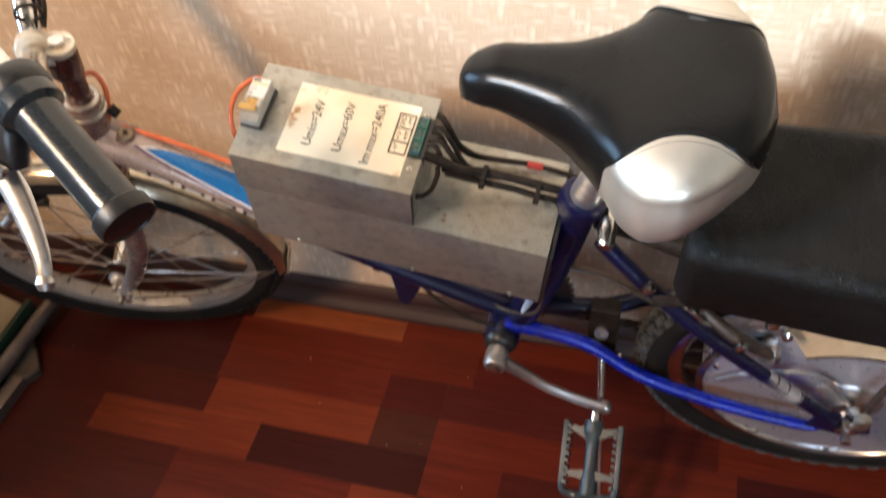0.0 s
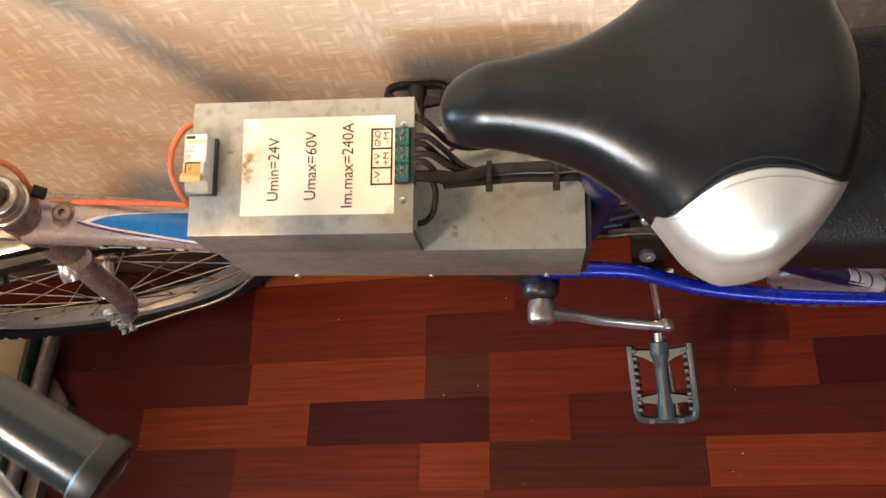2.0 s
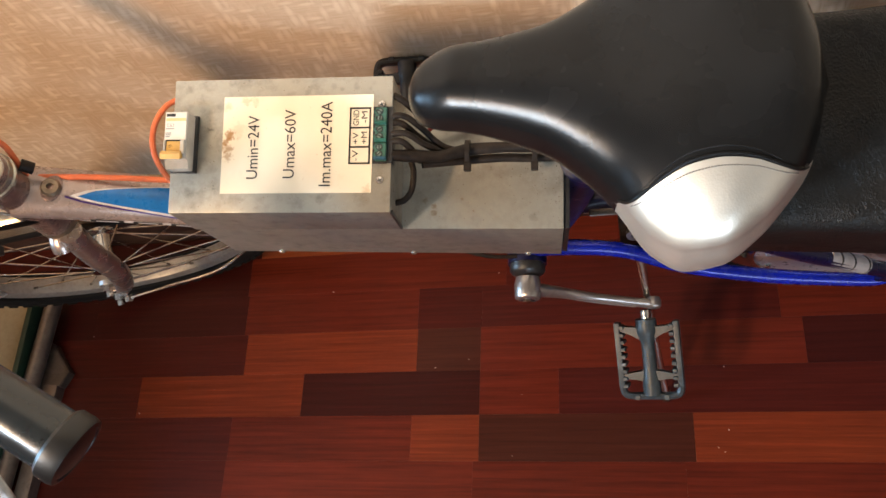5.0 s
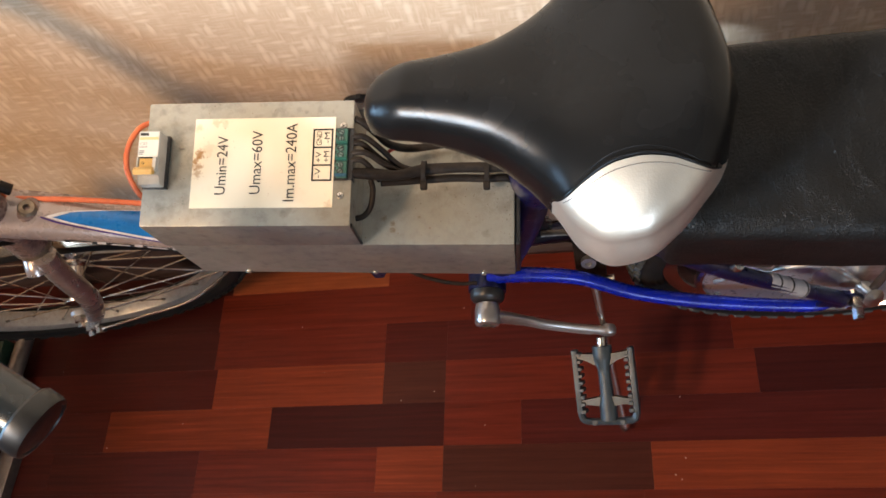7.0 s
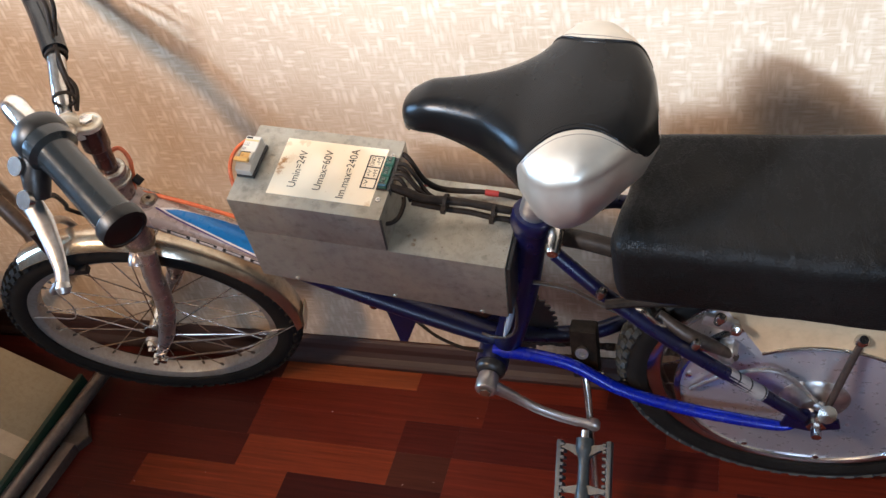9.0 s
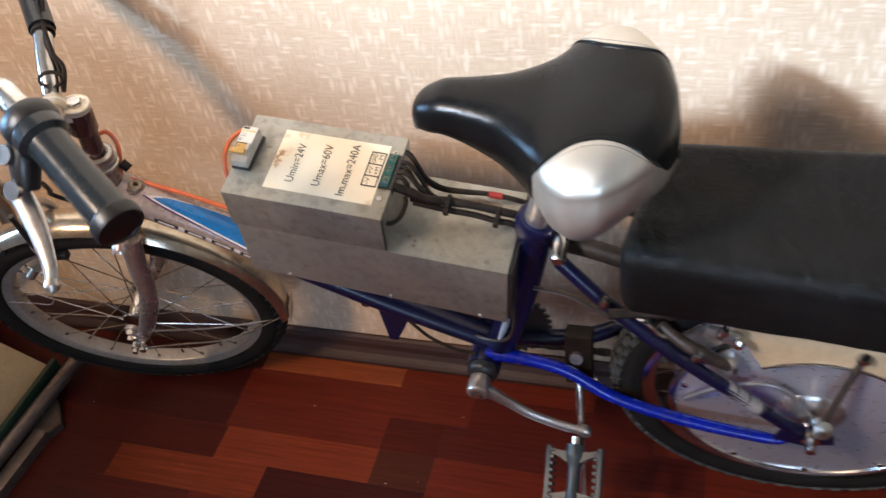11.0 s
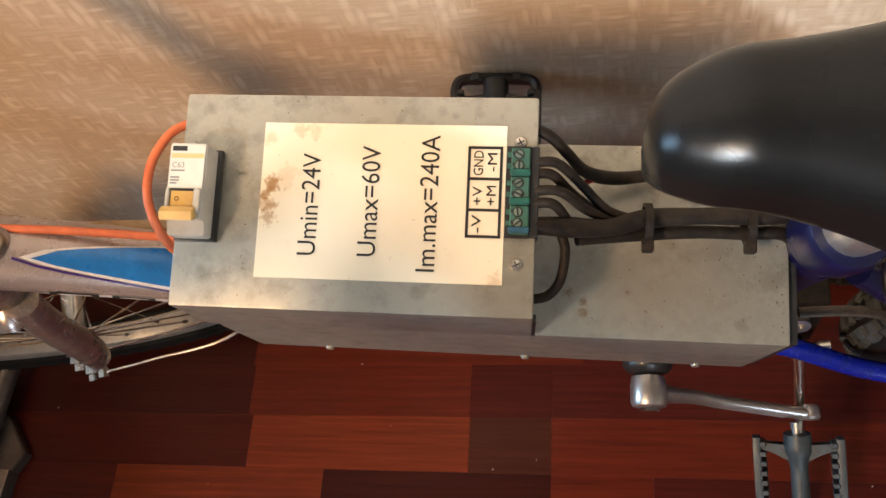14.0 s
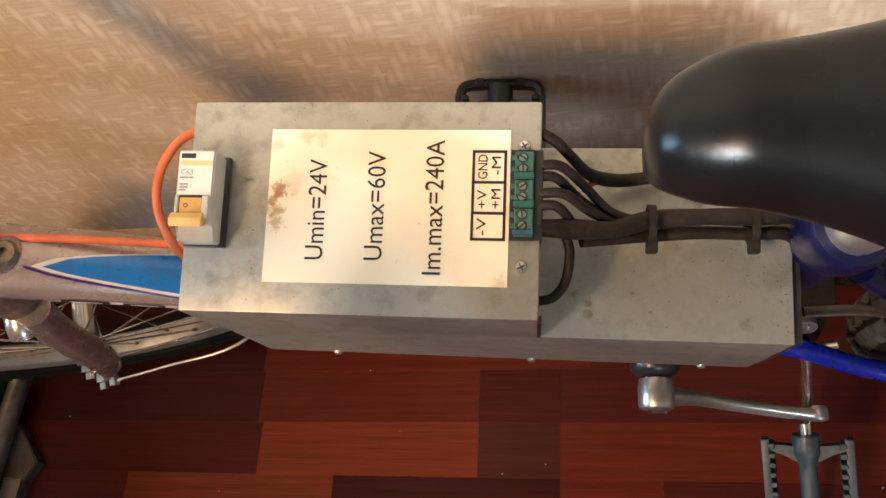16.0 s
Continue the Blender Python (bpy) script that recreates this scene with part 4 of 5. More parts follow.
# -- fork --
CROWN = Vector((0.004, 0.262, 0.448))
fork = P("fork", tube(B(), [tuple(CROWN - fl * 0.024), tuple(CROWN - fl * 0.014 + hd * 0.006), tuple(CROWN + fl * 0.02 + hd * 0.006), tuple(CROWN + fl * 0.034)], 0.0125, 16, 5), SILVER, label="silver painted fork with rust-brown wear")
for side in (-1, 1):
    top = CROWN + fl * (0.040 * side)
    bot = FRONT + fl * (0.046 * side)
    mid = top.lerp(bot, 0.62) + (FM.to_3x3() @ Vector((-0.030, 0, 0)))
    pts = [(0.026, 0.250, 0.462), (0.016, 0.249, 0.415), (0.004, 0.253, 0.345), (-0.042, 0.270, 0.262), (-0.090, 0.285, 0.196)] if side < 0 else [tuple(top - hd * 0.004), tuple(top.lerp(bot, 0.3) + (FM.to_3x3() @ Vector((-0.018, 0, 0)))), tuple(mid), tuple(bot)]
    P("fork_blade", tube(B(), pts, [0.0135, 0.0135, 0.0135, 0.0125, 0.008][:len(pts)], 16, 7), SILVER, fork, "silver blade, worn brown")
    P("fork_end", lathe(B(), [(0.0, -0.003), (0.012, -0.003), (0.012, 0.003), (0.0, 0.003)], along(bot, fl), 16), ALLOY, fork)
P("axle_nut", lathe(B(), [(0.0, 0.0), (0.008, 0.0), (0.008, 0.010), (0.005, 0.011), (0.005, 0.018), (0.0, 0.018)], along((-0.098, 0.284, 0.190), -fl), 6), CHROME, fork)
P("stay_nut", lathe(B(), [(0.0, -0.004), (0.006, -0.004), (0.006, 0.006), (0.0, 0.007)], along((-0.082, 0.276, 0.190), -fl), 6), CHROME, fork)
P("stay_wire", tube(B(), [(-0.082, 0.275, 0.190), (-0.02, 0.290, 0.193), (0.06, 0.312, 0.196), tuple(FM @ Vector((-0.232, -0.030, -0.020)))], 0.0019, 8), CHROME, fork, "bright fender stay wire")
P("steerer", tube(B(), [tuple(HEAD_HI - hd * 0.01), tuple(HEAD_HI + hd * 0.050)], 0.0123, 20), QUILL, label="dark tarnished quill")
brake = P("brake_caliper", tube(B(), [tuple(FM @ Vector(p)) for p in ((0.03, 0.205, -0.032), (0.036, 0.235, -0.036), (0.03, 0.272, -0.012), (0.03, 0.272, 0.012), (0.036, 0.235, 0.036), (0.03, 0.205, 0.032))], 0.006, 10), ALLOY, label="alloy rim brake caliper")
P("brake_pad", box(B(), (0.012, 0.188, -0.030), (0.052, 0.200, -0.018), FM, 0.002), BLACK, brake)
P("brake_pad", box(B(), (0.012, 0.188, 0.018), (0.052, 0.200, 0.030), FM, 0.002), BLACK, brake)
P("cable_barrel", tube(B(), [tuple(FM @ Vector((0.045, 0.205, -0.052))), tuple(FM @ Vector((0.062, 0.19, -0.056)))], 0.006, 12), ALLOY, brake)
P("brake_wire", tube(B(), [tuple(FM @ Vector(p)) for p in ((0.062, 0.19, -0.056), (0.055, 0.15, -0.058), (0.075, 0.11, -0.055), (0.10, 0.125, -0.06), (0.13, 0.13, -0.06))], 0.0009, 6), ALLOY, brake)
P("brake_spring", tube(B(), [tuple(FM @ Vector((0.035, 0.205, -0.040))), tuple(FM @ Vector((0.035, 0.30, -0.030)))], 0.0045, 8), BLACK, brake)

# -- stem, bars, grips --
STEM = Vector((0.054, 0.236, 0.682))
# the dark floor mirrored in the stem's sides is put into their colour
stem = P("stem", lathe(B(), [(0.0, -0.040), (0.0150, -0.040), (0.0166, -0.0375), (0.0166, -0.004), (0.0160, -0.002), (0.0, -0.002)], along(STEM, hd), 28), QUILL, label="quill stem with a cream cast top, sides browned for the mirrored floor")
P("stem_cap", lathe(B(), [(0.0, -0.006), (0.0168, -0.006), (0.0174, -0.004), (0.0174, 0.0002), (0.0162, 0.0014), (0.0138, 0.0012), (0.0128, 0.0), (0.0, 0.0)], along(STEM, hd), 32), CREAM_ALLOY, stem, "cream cast top of the stem")
P("stem_bolt", lathe(B(), [(0.0, 0.0), (0.0092, 0.0), (0.0092, 0.0035), (0.0078, 0.0062), (0.0, 0.0066)], along(STEM - hd * 0.0004, hd), 6), CHROME, stem, "bright hexagonal bolt")
CLAMP = Vector((0.0285, 0.2310, 0.6775))
BAR_NEAR = Vector((0.100, 0.152, 0.716))
bd = (BAR_NEAR - CLAMP).normalized()
P("stem_arm", tube(B(), [tuple(STEM - hd * 0.010), tuple(STEM.lerp(CLAMP, 0.5) - hd * 0.006), tuple(CLAMP)], [0.0172, 0.0180, 0.0185], 20, 5, 0.62, up=tuple(hd)), CREAM_ALLOY, stem, "cream cast stem arm")
P("bar_clamp", lathe(B(), [(0.0108, -0.019), (0.0160, -0.019), (0.0176, -0.016), (0.0176, 0.016), (0.0160, 0.019), (0.0108, 0.019)], along(CLAMP, bd), 28), CREAM_ALLOY, stem, "cream cast bar clamp")
bar = P("handlebar", tube(B(), [(-0.122, 0.428, 0.815), (-0.078, 0.384, 0.777), (-0.046, 0.349, 0.757), (-0.015, 0.311, 0.737), (0.004, 0.272, 0.706), tuple(CLAMP), tuple(BAR_NEAR), (0.158, 0.094, 0.748), (0.172, 0.074, 0.766), (0.168, 0.061, 0.794), (0.168, 0.056, 0.816), (0.186, 0.0435, 0.8145), tuple(Vector((0.222, 0.0215, 0.796)))], 0.0112, 18, 8), CHROME, label="chrome rising handlebar turned toward the room")
GA, GB = Vector((0.222, 0.0215, 0.796)), Vector((0.304, -0.027, 0.752))
gd = (GB - GA).normalized()
GL = (GB - GA).length
P("grip", lathe(B(), [(0.0, -0.012), (0.0215, -0.012), (0.0225, -0.006), (0.0225, 0.004), (0.0175, 0.008), (0.0168, 0.02), (0.0175, GL * 0.6), (0.0180, GL - 0.008), (0.0180, GL - 0.001), (0.0165, GL), (0.0, GL)], along(GA, gd), 36), GRIP, bar, "shiny dark twist grip")
P("grip_end_cap", lathe(B(), [(0.0, 0.0), (0.013, 0.0), (0.0168, -0.0015), (0.0168, -0.004), (0.0, -0.004)], along(GB + gd * 0.0052, gd), 30), CAP_BLACK, bar, "black rubber end cap")
P("grip_end_ring", lathe(B(), [(0.0160, -0.009), (0.0190, -0.009), (0.0208, -0.007), (0.0210, 0.001), (0.0200, 0.0042), (0.0172, 0.0050), (0.0160, 0.003)], along(GB, gd), 32, closed=True), CAP_BLACK, bar)
P("grip", tube(B(), [(-0.013, 0.309, 0.736), (-0.046, 0.349, 0.757), (-0.078, 0.384, 0.777), (-0.123, 0.429, 0.8155)], 0.0155, 18, 6), GRIP, bar, "dark grip near the wall")
P("throttle_clamp", lathe(B(), [(0.010, -0.026), (0.0205, -0.026), (0.0235, -0.022), (0.0240, -0.012), (0.0225, -0.008), (0.010, -0.008)], along(GA, gd), 30), CAP_BLACK, bar, "black throttle clamp")
P("lever_mount", tube(B(), [(0.202, 0.028, 0.800), (0.203, 0.010, 0.778), (0.202, 0.0, 0.758)], [0.014, 0.013, 0.010], 14, 5), BLACK, bar, "black brake lever mount")
for c in ((0.196, 0.006, 0.788), (0.2, -0.008, 0.762)):
    P("clamp_bolt", lathe(B(), [(0.0035, 0.002), (0.0035, 0.0), (0.0075, 0.0), (0.0085, 0.004), (0.0085, 0.007), (0.0035, 0.007)], along(c, (-0.1, -0.75, 0.55)), 16), CHROME, bar)
lv = [(0.190, 0.0, 0.752), (0.205, -0.012, 0.742), (0.222, -0.030, 0.730), (0.234, -0.046, 0.716), (0.237, -0.056, 0.705)]
P("brake_lever", tube(B(), lv, [0.009, 0.0095, 0.008, 0.006, 0.0055], 12, 7, 0.55, up=(0.5, -0.6, 0.6)), ALLOY, bar, "bare alloy brake lever")
P("lever_knob", lathe(B(), [(0.0, -0.006), (0.005, -0.005), (0.0068, 0.0), (0.005, 0.005), (0.0, 0.006)], along((0.2375, -0.0565, 0.7045), (0.2, -0.6, -0.7)), 16), ALLOY, bar)
for pts, r in (([(0.030, 0.255, 0.690), (0.020, 0.272, 0.700), (0.006, 0.290, 0.732), (-0.016, 0.322, 0.756), (-0.02, 0.338, 0.785), (-0.06, 0.372, 0.80)], 0.0028), ([(0.032, 0.252, 0.688), (0.024, 0.276, 0.706), (0.003, 0.288, 0.728), (-0.014, 0.326, 0.756), (-0.004, 0.334, 0.790), (-0.03, 0.352, 0.812)], 0.0026)):
    P("bar_cable", tube(B(), pts, r, 8), CABLE, bar)
for c, d in (((0.024, 0.250, 0.705), (-0.025, 0.04, 0.02)), ((-0.010, 0.305, 0.7335), (-0.026, 0.04, 0.022))):
    P("cable_tie", lathe(B(), [(0.0112, -0.002), (0.0135, -0.002), (0.0135, 0.002), (0.0112, 0.002)], along(c, d), 20, closed=True), CABLE, bar)
P("lever_cable", tube(B(), [(0.195, 0.004, 0.752), (0.13, 0.075, 0.700), (0.045, 0.155, 0.620), (0.002, 0.192, 0.581), (0.014, 0.216, 0.546), (0.028, 0.240, 0.512), (0.030, 0.262, 0.488)], 0.0027, 8), CABLE, bar)
P("brake_cable", tube(B(), [(0.150, 0.090, 0.712), (0.062, 0.158, 0.645), (0.018, 0.200, 0.603), (0.005, 0.212, 0.590)], 0.0032, 8), CABLE, bar)
P("bare_wire", tube(B(), [(0.005, 0.212, 0.590), (0.014, 0.222, 0.572), (0.022, 0.231, 0.548), (0.026, 0.240, 0.512), (0.024, 0.250, 0.474)], 0.0013, 8), ALLOY, bar)

# orange cable round the head tube and along the main tube
P("orange_cable", tube(B(), [(0.018, 0.270, 0.607), (0.040, 0.276, 0.616), (0.051, 0.274, 0.600), (0.049, 0.266, 0.572), (0.044, 0.266, 0.556), (0.062, 0.268, 0.548), (0.104, 0.272, 0.533), (0.170, 0.277, 0.506), (0.225, 0.281, 0.482)], 0.0029, 10), ORANGE, label="orange cable along the main tube")
P("cable_tie", lathe(B(), [(0.0, -0.006), (0.006, -0.006), (0.006, 0.006), (0.0, 0.006)], along((0.055, 0.267, 0.572), (0.4, 0, -0.5)), 10), CABLE)
P("eyelet_tab", lathe(B(), [(0.0, -0.006), (0.0135, -0.006), (0.0135, -0.0022), (0.0115, -0.001), (0.0, -0.001)], along((0.068, 0.2552, 0.5500), (0.42, -0.1, 0.9)) @ Matrix.Diagonal((1.0, 0.72, 1.0, 1.0)), 20), HEAD_PAINT, label="flat brown tab with a rivet hole")
P("tube_eyelet", lathe(B(), [(0.0035, -0.004), (0.0035, 0.0015), (0.0075, 0.0015), (0.0095, -0.001), (0.0095, -0.004)], along((0.068, 0.2552, 0.5512), (0.42, -0.1, 0.9)), 18), GREASY)

# -- controller box --
O, U, Vv, W = Vector((0.348, 0.2411, 0.6113)), Vector((0.9928, -0.011, -0.119)), Vector((0.0419, 0.9645, 0.2606)), Vector((0.1119, -0.2637, 0.9581))
BOXM = Matrix.Translation(O) @ Matrix((U, Vv, W)).transposed().to_4x4() @ Matrix(((1, 0, 0, 0), (0, 1, 0.085, 0), (0, 0, 1, 0), (0, 0, 0, 1)))
TOPM = Matrix.Translation(O) @ Matrix((U, Vv, W)).transposed().to_4x4()
SHEET = make_sheet(
    [(tuple(TOPM @ Vector((u, v, 0))), r, k * 0.65) for u, v, r, k in ((0.0300, 0.0475, 0.0030, 0.6), (0.0365, 0.0462, 0.0020, 0.6), (0.0487, 0.0475, 0.0026, 0.5), (0.0600, 0.0455, 0.0016, 0.5), (0.0100, 0.0480, 0.0018, 0.45), (0.0222, -0.0465, 0.0026, 0.6), (-0.090, -0.040, 0.0028, 0.45), (-0.072, -0.020, 0.0030, 0.45), (-0.080, -0.046, 0.0040, 0.4), (-0.050, -0.048, 0.0040, 0.4), (0.004, -0.048, 0.0030, 0.35), (-0.094, 0.047, 0.0024, 0.4))]
    + [(tuple(BOXM @ Vector((u, v, -0.0575))), r, k) for u, v, r, k in ((0.166, 0.024, 0.0042, 0.5), (0.178, 0.027, 0.0036, 0.5), (0.102, 0.043, 0.0030, 0.6), (0.190, -0.046, 0.0026, 0.5), (0.206, -0.020, 0.0050, 0.35))],
    [(tuple(BOXM @ Vector((u, v, -0.0575))), r, k) for u, v, r, k in ((0.106, -0.036, 0.0013, 0.8), (0.106, -0.042, 0.0015, 0.8), (0.098, -0.031, 0.0015, 0.6), (0.140, -0.040, 0.0009, 0.8), (0.130, -0.030, 0.0008, 0.7))])
body = box(B(), (-0.1035, -0.0560, -0.146), (0.2165, 0.0540, -0.0575), Matrix(), 0.0018)
for v in body.verts:   # the bottom falls a little towards the rear
    if v.co.z < -0.1:
        v.co.z -= 0.002 + 0.011 * (v.co.x + 0.1035) / 0.32
body.transform(BOXM)
cbox = P("controller_box", body, SHEET, label="long bare sheet-metal controller box on the main tube")
lid = B()
box(lid, (-0.107, -0.0565, -0.0573), (0.0785, 0.0565, -0.001), BOXM, 0.0016)
P("lid", lid, SHEET, cbox, "raised sheet-metal lid with worn spots")
P("lid_edge", prism(B(), [(-0.0570, -0.004), (-0.0570, -0.0535), (-0.0545, -0.0535), (-0.0535, -0.004)], 0.0783, 0.0800, BOXM @ Matrix(((0, 0, 1, 0), (1, 0, 0, 0), (0, 1, 0, 0), (0, 0, 0, 1)))), BLACK, cbox, "dark end seam")
P("end_plate", box(B(), (0.2170, -0.0545, -0.152), (0.2215, 0.0505, -0.061), BOXM, 0.001), BLACK, cbox, "dark end plate")
for u, v in ((-0.055, 0.0), (0.075, 0.0), (0.185, 0.0)):
    P("rivet", lathe(B(), [(0.0, 0.0), (0.0032, 0.0), (0.0024, 0.0018), (0.0, 0.0022)], along(BOXM @ Vector((u, -0.0560, -0.143 - 0.011 * (u + 0.1035) / 0.32)), (0, -1, -0.05)), 10), SHEET, cbox)

dots = random.Random(11)
SPECK = surface("rust_speck", (0.11, 0.085, 0.055), None, 0.6)
for k in range(64):
    near = k < 58
    u, v, r = (0.213 - 0.045 * dots.random() ** 1.7, dots.uniform(-0.05, 0.015), dots.uniform(0.0002, 0.0005)) if near else (dots.uniform(0.10, 0.18), dots.uniform(-0.052, -0.005), dots.uniform(0.0003, 0.0006))
    P("rust_speck", lathe(B(), [(0.0, 0.0), (r, 0.0), (r * 0.8, 0.00012), (0.0, 0.00015)], BOXM @ Matrix.Translation((u, v, -0.0575)), 8), SPECK, cbox)

# label sheet and its print
PAPER = make_paper([(tuple(TOPM @ Vector((u, v, 0))), r, k) for u, v, r, k in ((-0.0570, 0.0085, 0.0028, 0.85), (-0.0600, 0.0030, 0.0020, 0.7), (-0.0585, -0.0030, 0.0026, 0.75), (-0.0590, -0.0100, 0.0024, 0.6), (-0.044, 0.0375, 0.0026, 0.4), (-0.037, 0.0365, 0.0022, 0.35), (0.059, -0.0395, 0.0026, 0.45), (-0.060, 0.032, 0.0024, 0.4), (-0.050, 0.012, 0.004, 0.25))])
P("label_sheet", box(B(), (-0.0630, -0.0405, -0.0008), (0.0628, 0.0408, -0.0004), TOPM), PAPER, cbox, "yellowed paper label with stains", smooth=False)


def print_at(text, u_base, v0, v1, height, mat=INK):
    m = TOPM @ Matrix.Translation((u_base, v0, 0.0)) @ Matrix(((0, -1, 0, 0), (1, 0, 0, 0), (0, 0, 1, 0), (0, 0, 0, 1)))
    return lettering(text, m, height, v1 - v0, mat, cbox)


print_at("Umin=24V", -0.0320, -0.0285, 0.0245, 0.0098)
print_at("Umax=60V", -0.0012, -0.0282, 0.0290, 0.0098)
print_at("Im.max=240A", 0.0290, -0.0350, 0.0352, 0.0098)
print_at("GND", 0.0513, 0.0148, 0.0276, 0.0050)
print_at("-M", 0.0582, 0.0170, 0.0265, 0.0050)
print_at("+V", 0.0513, -0.0005, 0.0090, 0.0050)
print_at("+M", 0.0582, -0.0005, 0.0095, 0.0050)
print_at("-V", 0.0513, -0.0145, -0.0055, 0.0050)
lines = B()
u0, u1, v0, v1, t = 0.0442, 0.0604, -0.0165, 0.0292, 0.0007
for a, b in (((u0, v0), (u1, v0)), ((u0, -0.0030), (u1, -0.0030)), ((u0, 0.0130), (u1, 0.0130)), ((u0, v1), (u1, v1)), ((u0, v0), (u0, v1)), ((u1, v0), (u1, v1))):
    box(lines, (a[0] - t, a[1] - t, -0.0003), (b[0] + t, b[1] + t, 0.0), TOPM)
P("printed_table", lines, INK, cbox, smooth=False)

GREEN_METAL = surface("dull_screw", (0.20, 0.26, 0.22), (0.10, 0.13, 0.11), 0.4, 0.6)
P("terminal_base", box(B(), (0.0632, -0.0168, -0.0008), (0.0752, 0.0300, 0.0006), TOPM), INK, cbox, "black base of the terminals", smooth=False)
# terminal strip: three blocks, each with two screws
for k in range(3):
    va = -0.0152 + 0.01465 * k
    P("terminal_block", box(B(), (0.0655, va, -0.002), (0.0748, va + 0.0142, 0.0040), TOPM, 0.0005, 1), GREEN, cbox, "green screw terminal", smooth=False)
    P("terminal_ridge", box(B(), (0.0650, va + 0.0003, 0.0036), (0.0752, va + 0.0030, 0.0060), TOPM, 0.0004, 1), BLUE_END if k == 0 else GREEN_DEEP, cbox, smooth=False)
    for e in (0.0042, 0.0100):
        P("terminal_tongue", box(B(), (0.0635, va + e, -0.002), (0.0660, va + e + 0.0026, 0.0022), TOPM, 0.0003, 1), GREEN, cbox, smooth=False)
for k in range(6):
    va = -0.0100 + 0.01465 * (k // 2) + 0.0056 * (k % 2)
    # flat black pieces paint the shade inside the screw recesses
    P("screw_well", lathe(B(), [(0.0, 0.0), (0.0027, 0.0), (0.0027, 0.0003), (0.0, 0.0003)], TOPM @ Matrix.Translation((0.0694, va, 0.0040)), 12), INK, cbox)
    P("terminal_screw", lathe(B(), [(0.0, 0.0), (0.0021, 0.0), (0.0019, 0.0007), (0.0, 0.0008)], TOPM @ Matrix.Translation((0.0694, va, 0.0041)), 12), GREEN_METAL, cbox)
    P("screw_slot", box(B(), (-0.0019, -0.0004, 0.0), (0.0019, 0.0004, 0.0004), TOPM @ Matrix.Translation((0.0694, va, 0.0048)) @ Matrix.Rotation(0.7 + k, 4, "Z")), INK, cbox, smooth=False)
    P("well_corner", box(B(), (0.0661, va - 0.0004, 0.0038), (0.0668, va + 0.0014, 0.0043), TOPM), INK, cbox, smooth=False)
P("terminal_body", box(B(), (0.0750, -0.0165, -0.010), (0.0796, 0.0300, 0.0008), TOPM, 0.0006, 1), BLACK, cbox, "black slot behind the terminals")
for u, v in ((0.0698, 0.0322), (0.0695, -0.0302)):
    P("lid_screw", lathe(B(), [(0.0, 0.0), (0.0033, 0.0), (0.0028, 0.0013), (0.0, 0.0016)], TOPM @ Matrix.Translation((u, v, -0.001)), 16), CHROME, cbox)
    for r in (0.5, 2.07):
        P("screw_slot", box(B(), (-0.002, -0.0003, 0.0), (0.002, 0.0003, 0.0003), TOPM @ Matrix.Translation((u, v, 0.0005)) @ Matrix.Rotation(r, 4, "Z")), INK, cbox, smooth=False)

# circuit breaker
P("breaker_gasket", box(B(), (-0.1055, -0.0238, -0.001), (-0.0835, 0.0245, 0.003), TOPM, 0.001), BLACK, cbox)
P("breaker", prism(B(), [(-0.0225, -0.001), (-0.0225, 0.012), (-0.0150, 0.0135), (-0.0145, 0.0175), (0.0235, 0.0175), (0.0235, -0.001)], -0.1050, -0.0858, TOPM @ Matrix(((0, 0, 1, 0), (1, 0, 0, 0), (0, 1, 0, 0), (0, 0, 0, 1))), 0.0006), GREY_PLASTIC, cbox, "light grey single-pole circuit breaker")
P("breaker_face", box(B(), (-0.1040, -0.0005, 0.0173), (-0.0866, 0.0228, 0.0179), TOPM), surface("breaker_front", (0.66, 0.63, 0.55), (0.52, 0.49, 0.42), 0.45), cbox, smooth=False)
P("toggle_window", box(B(), (-0.1025, -0.0110, 0.0173), (-0.0905, -0.0008, 0.0182), TOPM, 0.0004, 1), YELLOW, cbox)
P("toggle", prism(B(), [(-0.0145, 0.016), (-0.0165, 0.0215), (-0.0125, 0.0228), (-0.0095, 0.0205), (-0.0085, 0.016)], -0.1058, -0.0885, TOPM @ Matrix(((0, 0, 1, 0), (1, 0, 0, 0), (0, 1, 0, 0), (0, 0, 0, 1))), 0.0005), YELLOW, cbox, "yellow toggle")
P("toggle_slot", box(B(), (-0.1025, -0.0010, 0.0178), (-0.0900, 0.0002, 0.0184), TOPM), INK, cbox, smooth=False)
for a, b in ((-0.1046, -0.1027), (-0.0903, -0.0868)):
    P("toggle_cheek", box(B(), (a, -0.0120, 0.0170), (b, 0.0000, 0.0196), TOPM, 0.0005, 1), GREY_PLASTIC, cbox)
lettering("0", TOPM @ Matrix.Translation((-0.0978, -0.0062, 0.01835)) @ Matrix.Rotation(1.57, 4, "Z"), 0.0026, 0.0022, INK, cbox)
P("brand_bar", box(B(), (-0.1035, 0.0195, 0.0178), (-0.0960, 0.0220, 0.0181), TOPM), INK, cbox, smooth=False)
P("yellow_band", box(B(), (-0.1038, 0.0158, 0.0178), (-0.0870, 0.0182, 0.0181), TOPM), surface("pale_yellow_print", (0.66, 0.55, 0.25), None, 0.5), cbox, smooth=False)
mC = TOPM @ Matrix.Translation((-0.1030, 0.0108, 0.0181))
lettering("C63", mC, 0.0030, 0.0062, GREY_INK, cbox)
